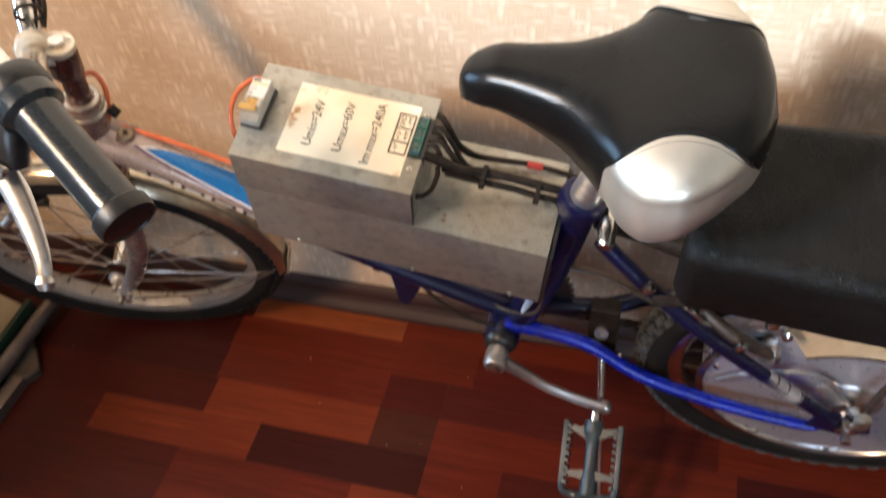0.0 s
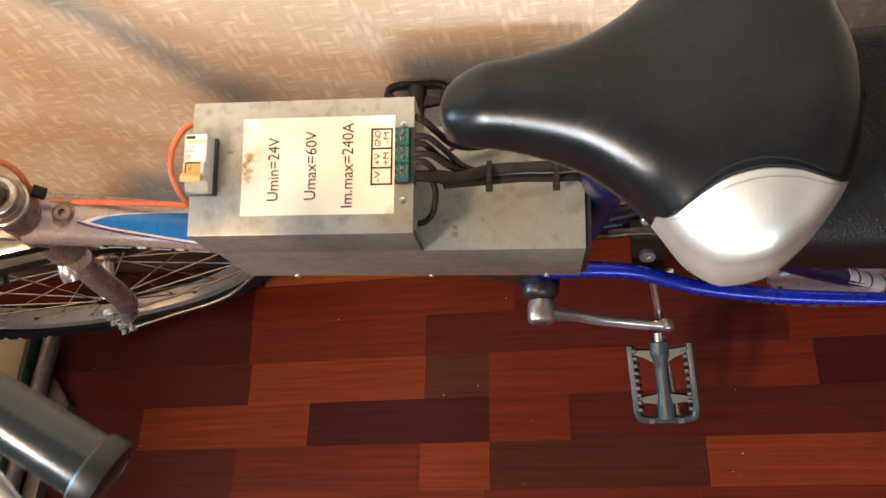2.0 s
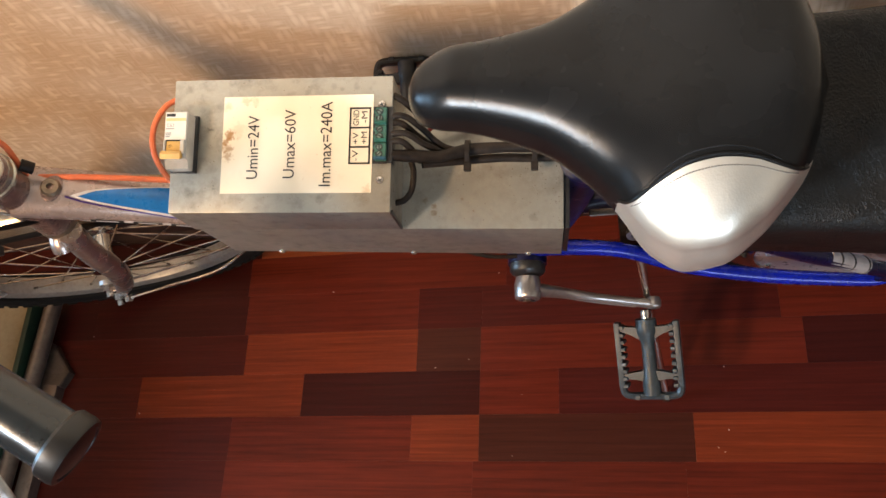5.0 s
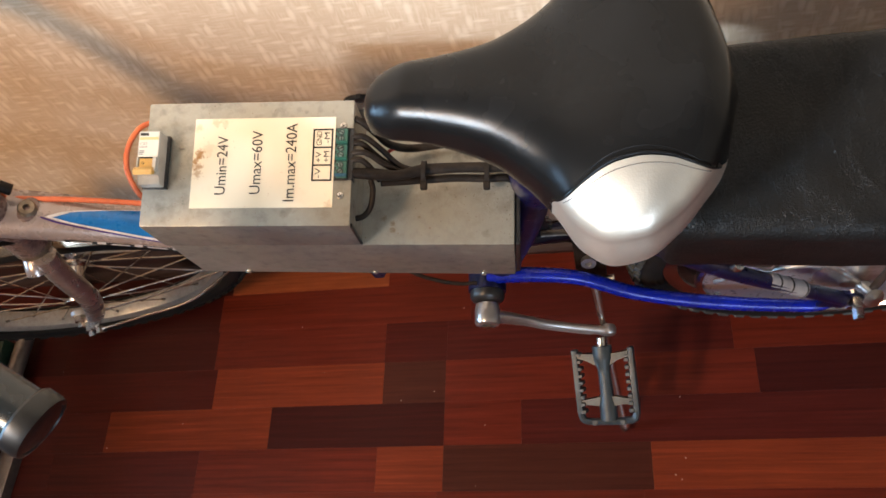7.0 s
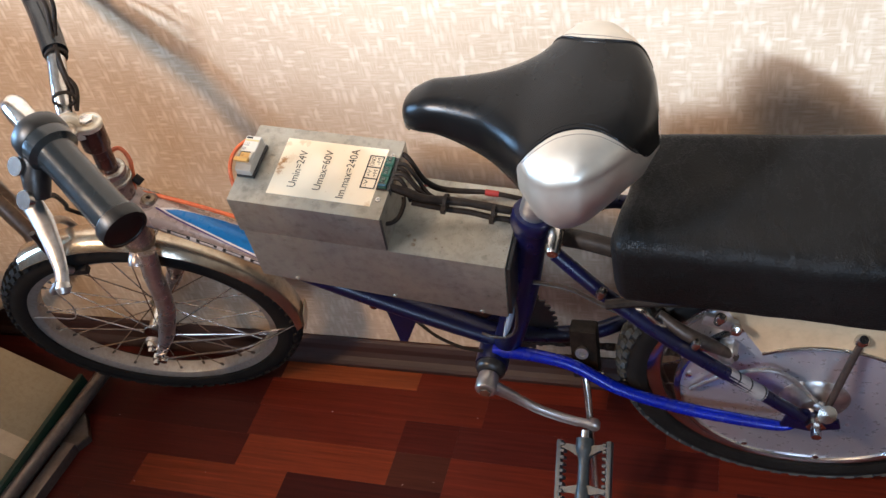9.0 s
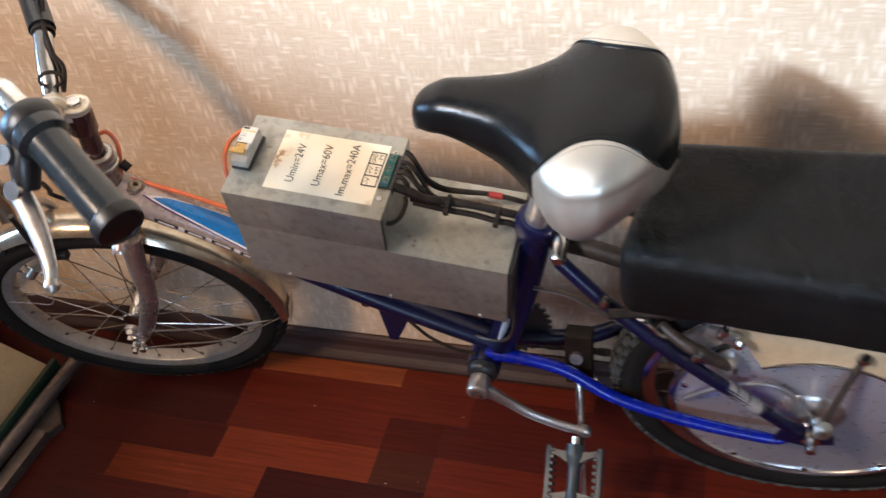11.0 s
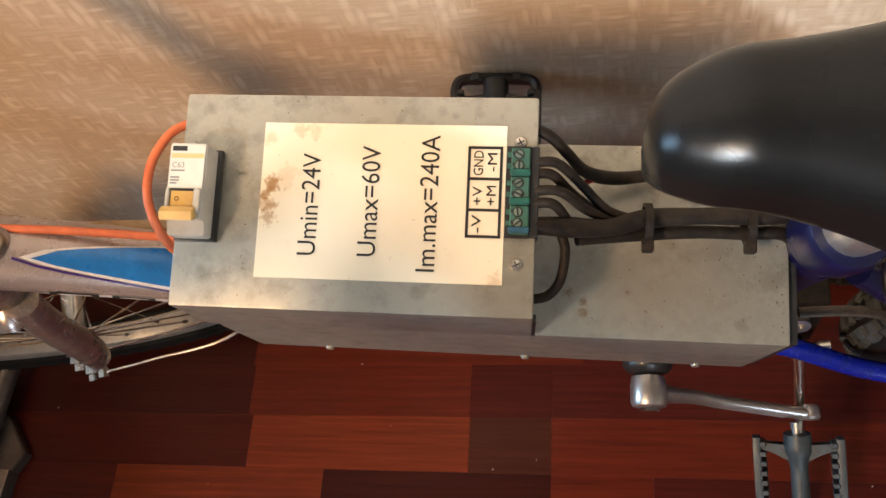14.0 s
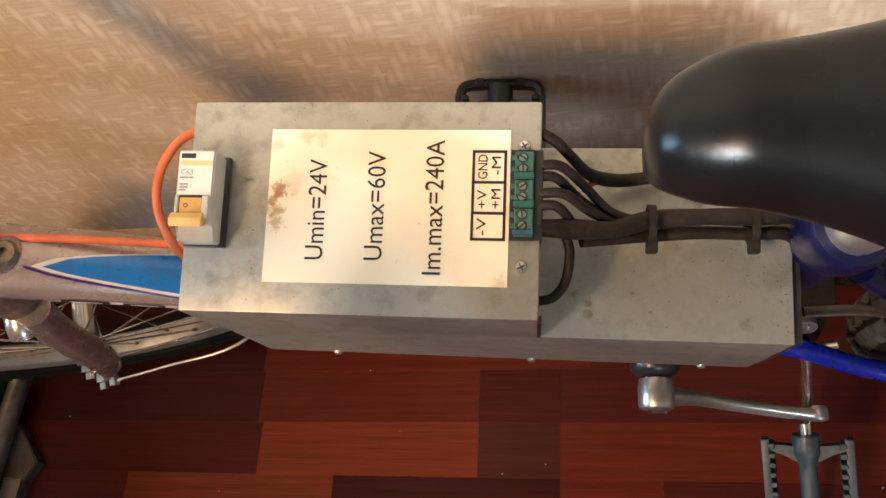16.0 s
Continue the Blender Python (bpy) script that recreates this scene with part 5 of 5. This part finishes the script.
for v, a, b in ((0.0090, -0.1035, -0.0965), (0.0055, -0.1035, -0.099), (0.0040, -0.1035, -0.099), (0.0025, -0.1035, -0.1)):
    P("unreadable_line", box(B(), (a, v, 0.0178), (b, v + 0.0008, 0.0181), TOPM), GREY_INK, cbox, smooth=False)

# -- wiring from the terminals to the seat tube --


def bx(u, v, w):
    return tuple(TOPM @ Vector((u, v, w)))


wires = [
    [bx(0.076, 0.0222, -0.002), bx(0.088, 0.0225, -0.002), bx(0.100, 0.016, -0.014), bx(0.116, 0.004, -0.026), bx(0.135, -0.001, -0.029)],
    [bx(0.076, 0.0165, -0.003), bx(0.086, 0.0165, -0.003), bx(0.098, 0.009, -0.016), bx(0.114, 0.000, -0.028)],
    [bx(0.076, 0.0077, -0.002), bx(0.090, 0.0077, -0.001), bx(0.104, 0.002, -0.016), bx(0.122, -0.003, -0.030)],
    [bx(0.076, 0.0014, -0.002), bx(0.086, 0.0014, -0.001), bx(0.093, -0.003, -0.010), bx(0.098, -0.009, -0.026)],
]
for pts in wires:
    P("terminal_wire", tube(B(), pts, 0.0026, 10), CABLE)
P("taped_cable", tube(B(), [bx(0.077, -0.0095, -0.003), bx(0.095, -0.0085, -0.010), bx(0.115, -0.006, -0.022), bx(0.137, 0.001, -0.030), bx(0.165, 0.004, -0.034), bx(0.195, 0.006, -0.040), bx(0.222, 0.010, -0.050), bx(0.238, 0.016, -0.075)], [0.0043, 0.0054, 0.0046, 0.0053, 0.0045, 0.0049, 0.0046, 0.0046], 14, 7), CABLE, label="black taped wire bundle")
P("bundle_wire", tube(B(), [bx(0.100, -0.012, -0.024), bx(0.137, -0.006, -0.037), bx(0.165, -0.003, -0.042), bx(0.190, -0.002, -0.048), bx(0.212, -0.001, -0.052), bx(0.225, -0.006, -0.075), bx(0.232, -0.010, -0.11)], 0.0036, 10), CABLE)
for u, v, w0 in ((0.137, -0.001, -0.032), (0.192, 0.002, -0.044)):
    P("cable_tie", lathe(B(), [(0.0088, -0.002), (0.0108, -0.002), (0.0108, 0.002), (0.0088, 0.002)], along(bx(u, v, w0), U), 18, closed=True), CABLE)
    P("cable_tie_head", box(B(), (-0.003, -0.004, -0.003), (0.003, 0.004, 0.003), TOPM @ Matrix.Translation((u, v - 0.012, w0 + 0.002)), 0.0008, 1), CABLE)
P("side_wire", tube(B(), [bx(0.078, 0.041, -0.006), bx(0.086, 0.037, -0.008), bx(0.095, 0.031, -0.018), bx(0.105, 0.026, -0.032), bx(0.122, 0.026, -0.044), bx(0.15, 0.031, -0.050), bx(0.18, 0.034, -0.051), bx(0.23, 0.036, -0.060)], [0.003, 0.003, 0.003, 0.004, 0.0035, 0.003, 0.003], 10), CABLE)
P("red_wire", tube(B(), [bx(0.101, 0.018, -0.036), bx(0.107, 0.0225, -0.036), bx(0.115, 0.0245, -0.038)], 0.0017, 8), RED_WIRE)
P("red_wire", tube(B(), [bx(0.174, 0.0335, -0.0508), bx(0.19, 0.0345, -0.0525)], 0.0040, 10), RED_WIRE)
P("loop_wire", tube(B(), [bx(0.0785, -0.044, -0.026), bx(0.086, -0.042, -0.024), bx(0.092, -0.034, -0.022), bx(0.094, -0.020, -0.018), bx(0.092, -0.012, -0.016)], 0.0026, 10), CABLE)
P("breaker_cable", tube(B(), [bx(-0.1075, 0.044, -0.012), bx(-0.118, 0.036, -0.008), bx(-0.126, 0.018, -0.006), bx(-0.127, -0.002, -0.010), bx(-0.120, -0.020, -0.020), bx(-0.110, -0.030, -0.034), bx(-0.102, -0.033, -0.045)], 0.0025, 10), ORANGE, label="orange cable loop")
P("brake_hose", tube(B(), [(0.538, 0.252, 0.43), (0.543, 0.248, 0.395), (0.536, 0.250, 0.352), (0.512, 0.270, 0.315), (0.480, 0.288, 0.298), (0.455, 0.304, 0.296)], 0.0022, 8), DARK_STEEL)

# -- saddle --
SV = Vector((0, math.cos(radians(12.5)), math.sin(radians(12.5))))
SW = Vector((0, -SV.z, SV.y))
SADDLE_MID = Vector((0.6, 0.19, 0.72))
SADDLE_TURN = Matrix.Rotation(radians(-2.3), 3, "X") @ Matrix.Rotation(radians(-3.4), 3, "Z") @ Matrix.Rotation(radians(-0.6), 3, "Y")


def saddle_point(s, a, drop=0.0):
    """s: 0 nose to 1 back; a: -1 left skirt, 0 crown, 1 right skirt."""
    x = 0.4720 + 0.2485 * s
    hw = (0.894 if a > 0 else 0.965) * curve(s, (0, 0.004, 0.012, 0.028, 0.055, 0.1, 0.2, 0.35, 0.45, 0.53, 0.61, 0.69, 0.77, 0.85, 0.92, 0.97, 1.0), (0.0, 0.0085, 0.0142, 0.0195, 0.0240, 0.0284, 0.0322, 0.0429, 0.0595, 0.0795, 0.107, 0.1175, 0.114, 0.098, 0.074, 0.048, 0.006))
    top = curve(s, (0, 0.004, 0.012, 0.028, 0.06, 0.15, 0.5, 0.75, 0.9, 0.97, 1.0), (0.686, 0.6945, 0.7005, 0.7060, 0.7110, 0.717, 0.717, 0.723, 0.720, 0.708, 0.690))
    skirt = (0.947 if a > 0 else 0.895) * curve(s, (0, 0.02, 0.06, 0.2, 0.4, 0.55, 0.7, 0.85, 0.95, 1.0), (0.005, 0.010, 0.016, 0.027, 0.048, 0.064, 0.071, 0.052, 0.036, 0.012))
    fall = 0.008 + 0.022 * curve(s, (0.0, 0.3, 0.7, 1.0), (0.4, 0.55, 1.0, 0.9))
    b = abs(a)
    if b < 0.74:
        q = b / 0.74
        v = hw * 0.93 * math.sin(q * math.pi / 2) ** 0.92
        w = -fall * (1 - math.cos(q * math.pi / 2)) ** 1.1
    else:
        q = (b - 0.74) / 0.26
        v = hw * (0.93 + 0.07 * math.sin(q * math.pi) - 0.10 * q * q)
        w = -fall - skirt * q
    if a > 0:
        w += 0.018 * (v / 0.115) ** 2 * min(max((s - 0.35) / 0.3, 0.0), 1.0)
    p = Vector((x, 0.1939 - 0.0108 * s, top + 0.0267 + 0.0105 * s)) + SV * (v if a > 0 else -v) + SW * (w - drop)
    return SADDLE_TURN @ (p - SADDLE_MID) + SADDLE_MID + Vector((0.0013, 0.0017, 0.0))


def seam_at(s):
    """How far out the seam between black and silver runs, as a share of the section."""
    return sum(seam_knots(s + d) for d in (-0.024, -0.012, 0.0, 0.012, 0.024)) / 5 if s > 0.545 else seam_knots(s)


def seam_knots(s):
    return curve(s, (0.515, 0.53, 0.545, 0.56, 0.585, 0.635, 0.69, 0.77, 0.85, 0.90, 0.945, 1.0), (1.0, 0.81, 0.70, 0.60, 0.474, 0.353, 0.285, 0.272, 0.335, 0.455, 0.65, 0.95))


def saddle_panel(name, inside, material, parent, label=""):
    bm = B()
    ns, na = 130, 34
    for i in range(ns):
        s0, s1 = (0.5 - 0.5 * math.cos(math.pi * k / ns) for k in (i, i + 1))
        for j in range(na):
            quad = []
            for s, jj in ((s0, j), (s0, j + 1), (s1, j + 1), (s1, j)):
                e = seam_at(s) if s >= 0.515 else 1.0
                lo, hi = inside(e)
                quad.append((s, lo + (hi - lo) * jj / na))
            if abs(quad[0][1] - quad[1][1]) + abs(quad[2][1] - quad[3][1]) < 1e-5:
                continue
            vs = [bm.verts.new(saddle_point(s, a)) for s, a in quad]
            bm.faces.new(vs)
    bmesh.ops.remove_doubles(bm, verts=bm.verts, dist=0.00005)
    return P(name, bm, material, parent, label)


saddle = saddle_panel("saddle", lambda e: (-e, e), SADDLE_BLACK, bike, "wide black leatherette saddle with silver rear panels")
saddle_panel("silver_panel", lambda e: (-1.0, -e), SADDLE_SILVER, saddle, "silver leatherette side panel")
saddle_panel("silver_panel", lambda e: (e, 1.0), SADDLE_SILVER, saddle, "silver leatherette side panel")
for side in (-1, 1):
    P("piping", tube(B(), [tuple(saddle_point(s, side * (seam_at(s) - 0.012))) for s in np.linspace(0.54, 0.95, 26)], 0.0012, 8, 2), SADDLE_BLACK, saddle)
    for shift, material in ((0.026, STITCH), (-0.034, SADDLE_BLACK)):
        for s in np.linspace(0.57, 0.92, 54):
            ends = [tuple(saddle_point(k, side * (seam_at(k) + shift))) for k in (s, s + 0.0045)]
            P("stitch", tube(B(), ends, 0.0004, 5, 1), material, saddle)
under = B()
grid = [[under.verts.new(saddle_point(s, a * 0.72, 0.010)) for a in np.linspace(-1, 1, 13)] for s in np.linspace(0.06, 0.94, 24)]
for p, q in zip(grid, grid[1:]):
    for j in range(12):
        under.faces.new((p[j], p[j + 1], q[j + 1], q[j]))
P("saddle_shell", under, BLACK, saddle, "black plastic underside")
for side in (-1, 1):
    sp = B()
    c = saddle_point(0.80, side * 0.36, 0.040)
    tube(sp, [tuple(c + SW * (-0.004 - 0.0010 * k) + Vector((0.011 * math.cos(k * 0.9), 0.011 * math.sin(k * 0.9), 0))) for k in range(36)], 0.0018, 6, 1)
    P("saddle_spring", sp, CHROME, saddle)
    P("saddle_rail", tube(B(), [tuple(saddle_point(0.15, side * 0.25, 0.03)), tuple(saddle_point(0.45, side * 0.25, 0.055)), tuple(saddle_point(0.85, side * 0.3, 0.06))], 0.0035, 8), CHROME, saddle)

# -- rear rack cushion --
CV, CW = Vector((0, 0.978, 0.208)), Vector((0, -0.208, 0.978))
CM = Matrix.Translation((0.0, 0.26, 0.612)) @ Matrix((Vector((1, 0, 0)), CV, CW)).transposed().to_4x4()
cm = B()
X0, X1, Y0c, Y1c, TH = 0.690, 1.18, -0.118, 0.052, 0.096


def cushion_profile(t):
    """Once round the section: t from 0 to 1."""
    w, h, r = (Y1c - Y0c), TH, 0.016
    pts = []
    for cx, cy, a0 in ((Y1c - r, -r, 0), (Y0c + r, -r, 90), (Y0c + 0.006, -h + 0.006, 180), (Y1c - 0.006, -h + 0.006, 270)):
        rr = r if cy > -h / 2 else 0.006
        for k in range(6):
            a = radians(a0 + 90 * k / 5)
            pts.append((cx + rr * math.cos(a), cy + rr * math.sin(a)))
    return pts


sec = cushion_profile(0)
dense = []
for (a, b), (c, d) in zip(sec, sec[1:] + sec[:1]):
    k = max(1, int(math.hypot(c - a, d - b) / 0.005))
    dense += [(a + (c - a) * i / k, b + (d - b) * i / k) for i in range(k)]
rings = []
xs = list(np.linspace(X0 + 0.012, X1 - 0.012, 170))
for i, x in enumerate([X0, X0 + 0.003, X0 + 0.007] + xs + [X1 - 0.007, X1 - 0.003, X1]):
    inset = {0: 0.012, 1: 0.006, 2: 0.002}.get(i, 0.0)
    ring = []
    for v, w in dense:
        cv, cw = (Y0c + Y1c) / 2, -TH / 2
        f = 1 - inset / 0.06
        front = max(0.0, (cv - v) / (cv - Y0c))
        p = Vector((x, cv + (v - cv) * f, cw + (w - cw) * f))
        p.y += front * (0.011 - 0.075 * (min(x, 1.03) - 0.675))
        p.x += (0.008 - 0.024 * (cv + 0.085 - v) / 0.17) * max(0.0, 1 - (x - X0) / 0.15)
        n = noise.noise(Vector((x * 16, v * 22, w * 22)))
        n2 = noise.noise(Vector((x * 60, v * 30 + x * 40, w * 40)))
        p.z += 0.0022 * n + 0.0007 * n2
        # creases fan out from the front seam, deepest along the edge
        edge = max(0.0, 1 - abs(v - (Y0c + 0.02)) / 0.055) * (1.0 if w > -TH / 2 else 0.4)
        fold = 1 - abs(noise.noise(Vector((x * 48 + v * 60, v * 26 - x * 8, 3.1)))) * 2
        patch = max(0.0, min(1.0, 0.5 + 1.6 * noise.noise(Vector((x * 9 + 4, v * 9, 7.7)))))
        p.z -= 0.0021 * edge * patch * max(0.0, fold) ** 3
        # one long slanting crease runs back from the front edge
        run = min(1.0, max(0.0, (v - (Y0c + 0.012)) / 0.055))
        off = x - (0.845 - 0.030 * run)
        if w > -0.02:
            p.z += 0.0016 * math.exp(-(off / 0.0026) ** 2) * (1 - run) ** 0.6
        p.y += 0.0018 * noise.noise(Vector((x * 20 + 9, v * 20, w * 30)))
        ring.append(cm.verts.new(CM @ p))
    rings.append(ring)
nd = len(dense)
for a, b in zip(rings, rings[1:]):
    for k in range(nd):
        cm.faces.new((a[k], a[(k + 1) % nd], b[(k + 1) % nd], b[k]))
cm.faces.new(rings[0])
cm.faces.new(rings[-1])
P("passenger_cushion", cm, CUSHION_BLACK, label="creased black leatherette passenger cushion on the rack")
rack = P("rack", tube(B(), [(0.69, 0.215, 0.512), (0.80, 0.205, 0.515), (1.10, 0.205, 0.517)], 0.006, 10), BLACK, label="black rear rack under the cushion")
P("rack_rail", tube(B(), [(0.69, 0.335, 0.538), (0.80, 0.345, 0.54), (1.10, 0.345, 0.542)], 0.006, 10), BLACK, rack)
for x in (0.70, 0.85, 1.0):
    P("rack_bar", tube(B(), [(x, 0.205, 0.515), (x, 0.345, 0.541)], 0.005, 10), BLACK, rack)
P("rack_arm", tube(B(), [(0.595, 0.255, 0.515), (0.64, 0.240, 0.520), (0.70, 0.225, 0.515)], 0.011, 12), CABLE, rack, "black bracket to the seat tube")
P("wire_harness", tube(B(), [(0.66, 0.212, 0.45), (0.70, 0.215, 0.455), (0.75, 0.214, 0.46), (0.80, 0.222, 0.455), (0.84, 0.23, 0.44)], 0.006, 8), CABLE, rack)
for c in ((0.655, 0.219, 0.461), (0.76, 0.225, 0.38), (0.785, 0.23, 0.42)):
    P("bracket_bolt", lathe(B(), [(0.0, -0.010), (0.006, -0.010), (0.0065, 0.004), (0.004, 0.009), (0.0, 0.010)], along(c, (0.2, -0.4, 0.9)), 12), CHROME, rack)
P("brake_rod", tube(B(), [(0.572, 0.236, 0.456), (0.609, 0.240, 0.446), (0.642, 0.240, 0.427), (0.690, 0.238, 0.398)], 0.0036, 10, 5, 0.5), DARK_STEEL, rack, "flat grey steel strip")

# ---- beside the front wheel: folded stand and a cardboard box ----
stand = thing("folding_stand", (-0.37, 0.2, 0.0), "folded stand of worn silvery metal tubes lying on the parquet", "stand")
part("tube_leg", tube(B(), [(-0.334, 0.37, 0.030), (-0.346, 0.16, 0.030), (-0.362, -0.12, 0.030)], 0.0135, 16), WORN, stand, "silvery metal tube")
RAILM = Matrix.Translation((-0.315, 0.198, 0.0)) @ Matrix.Rotation(radians(-3), 4, "Z")
part("flat_rail", box(B(), (-0.014, -0.32, 0.0), (0.013, 0.0, 0.022), RAILM, 0.003), WORN, stand, "flat silvery rail")
part("bracket", prism(B(), [(-0.341, 0.272), (-0.328, 0.266), (-0.289, 0.219), (-0.301, 0.196), (-0.341, 0.196)], 0.0, 0.017, Matrix(), 0.0015), DARK_STEEL, stand, "dark angled bracket")
part("side_strip", box(B(), (-0.3695, 0.02, 0.0), (-0.360, 0.33, 0.050), Matrix(), 0.0015), surface("dark_green_paint", (0.012, 0.035, 0.018), (0.008, 0.018, 0.011), 0.5), stand, "dark green strip")
part("leaning_bar", tube(B(), [(-0.408, 0.425, 0.248), (-0.48, 0.42, 0.197), (-0.75, 0.41, 0.012)], 0.0085, 12, 1), surface("pale_varnish", (0.34, 0.25, 0.15), (0.24, 0.17, 0.10), 0.4), stand, "pale wooden bar")
part("leaning_tube", tube(B(), [(-0.404, 0.432, 0.256), (-0.41, 0.44, 0.31), (-0.48, 0.445, 0.46)], 0.014, 14, 1), WORN, stand, "grey metal tube")
part("end_cap", box(B(), (-0.016, -0.35, 0.0), (0.015, -0.3215, 0.026), RAILM, 0.004), PINK, stand, "pink end cap")
# only the flap shows; the tall body is added, unseen, to shade the floor
carton = part("cardboard_box", box(B(), (-1.02, -0.06, 0.0), (-0.60, 0.36, 0.34), Matrix(), 0.003), CARD, None, "open brown cardboard box with one flap folded down; tall body unseen, added for shade")
tagged(carton, category="box")
slope = Matrix.Translation((-0.601, 0.0, 0.150)) @ Matrix.Rotation(math.atan2(0.148, 0.228), 4, "Y")
part("flap", box(B(), (0.0, -0.02, -0.004), (0.270, 0.335, 0.0), slope, 0.0012, 1), CARD, carton, "long flap sloping down to the floor", smooth=False)
part("tape", box(B(), (0.02, 0.15, 0.0003), (0.25, 0.19, 0.0008), slope), TAN, carton, "strip of brown tape", smooth=False)

plug = thing("charger_plug", (-0.03, -0.06, 0.0), "small white plug on a thin black cable on the parquet", "plug")
pm = Matrix.Translation((-0.026, -0.058, 0.0)) @ Matrix.Rotation(radians(-28), 4, "Z")
part("plug_body", box(B(), (-0.016, -0.034, 0.0), (0.016, 0.030, 0.022), pm, 0.004, 2), WHITE_PRINT, plug, "white plastic body")
for side in (-1, 1):
    part("prong", tube(B(), [tuple(pm @ Vector((side * 0.0085, -0.033, 0.011))), tuple(pm @ Vector((side * 0.0085, -0.052, 0.011)))], 0.0024, 10, 1), CHROME, plug)
part("cable", tube(B(), [tuple(pm @ Vector((0.0, 0.028, 0.008))), (0.012, -0.030, 0.005), (0.045, -0.040, 0.0035), (0.03, -0.11, 0.0035), (-0.06, -0.165, 0.0035), (-0.165, -0.145, 0.0035), (-0.185, -0.085, 0.0035), (-0.13, -0.052, 0.0035), (-0.075, -0.075, 0.0035), (-0.085, -0.15, 0.0035), (-0.12, -0.24, 0.0035)], 0.0032, 10, 6), BLACK, plug, "thin black cable in a loop")

dust_rng = random.Random(23)
dust = B()
for _ in range(34):
    x, y, r = dust_rng.uniform(-0.3, 1.0), dust_rng.uniform(-0.3, 0.42), dust_rng.uniform(0.0003, 0.0009)
    box(dust, (-r, -r * 0.6, 0.0), (r, r * 0.6, r * 0.6), Matrix.Translation((x, y, 0.0001)) @ Matrix.Rotation(dust_rng.uniform(0, 3), 4, "Z"))
crumbs = part("dust_specks", dust, WHITE_PRINT, None, "tiny pale dust specks scattered on the parquet", smooth=False)
tagged(crumbs, category="dust", kind="stuff")

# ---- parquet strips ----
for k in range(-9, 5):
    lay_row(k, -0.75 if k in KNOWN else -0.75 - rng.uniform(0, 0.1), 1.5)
rest = B()
for k in range(-48, 5):
    y0 = ROW0 + (k - 1) * ROW
    if y0 < ROOM_Y0:
        continue
    spans = [(ROOM_X0, ROOM_X1)] if k < -9 else [(ROOM_X0, -0.86), (1.5, ROOM_X1)]
    for a, b in spans:
        x = a
        while x < b - 0.05:
            e = min(b, x + rng.choice((0.25, 0.3, 0.36, 0.42)))
            box(rest, (x + 0.0004, y0 + 0.0004, -0.0034), (e - 0.0004, min(y0 + ROW, WALL_Y) - 0.0004, -0.0004))
            x = e
more = part("plank_field", rest, surface("merbau_far", (0.11, 0.022, 0.012), (0.05, 0.012, 0.008), 0.36, 0, 60, 7, 0.08, 0.08, (0.2, 2, 1)), floor_ob, "", smooth=False)
tagged(more, kind="stuff")
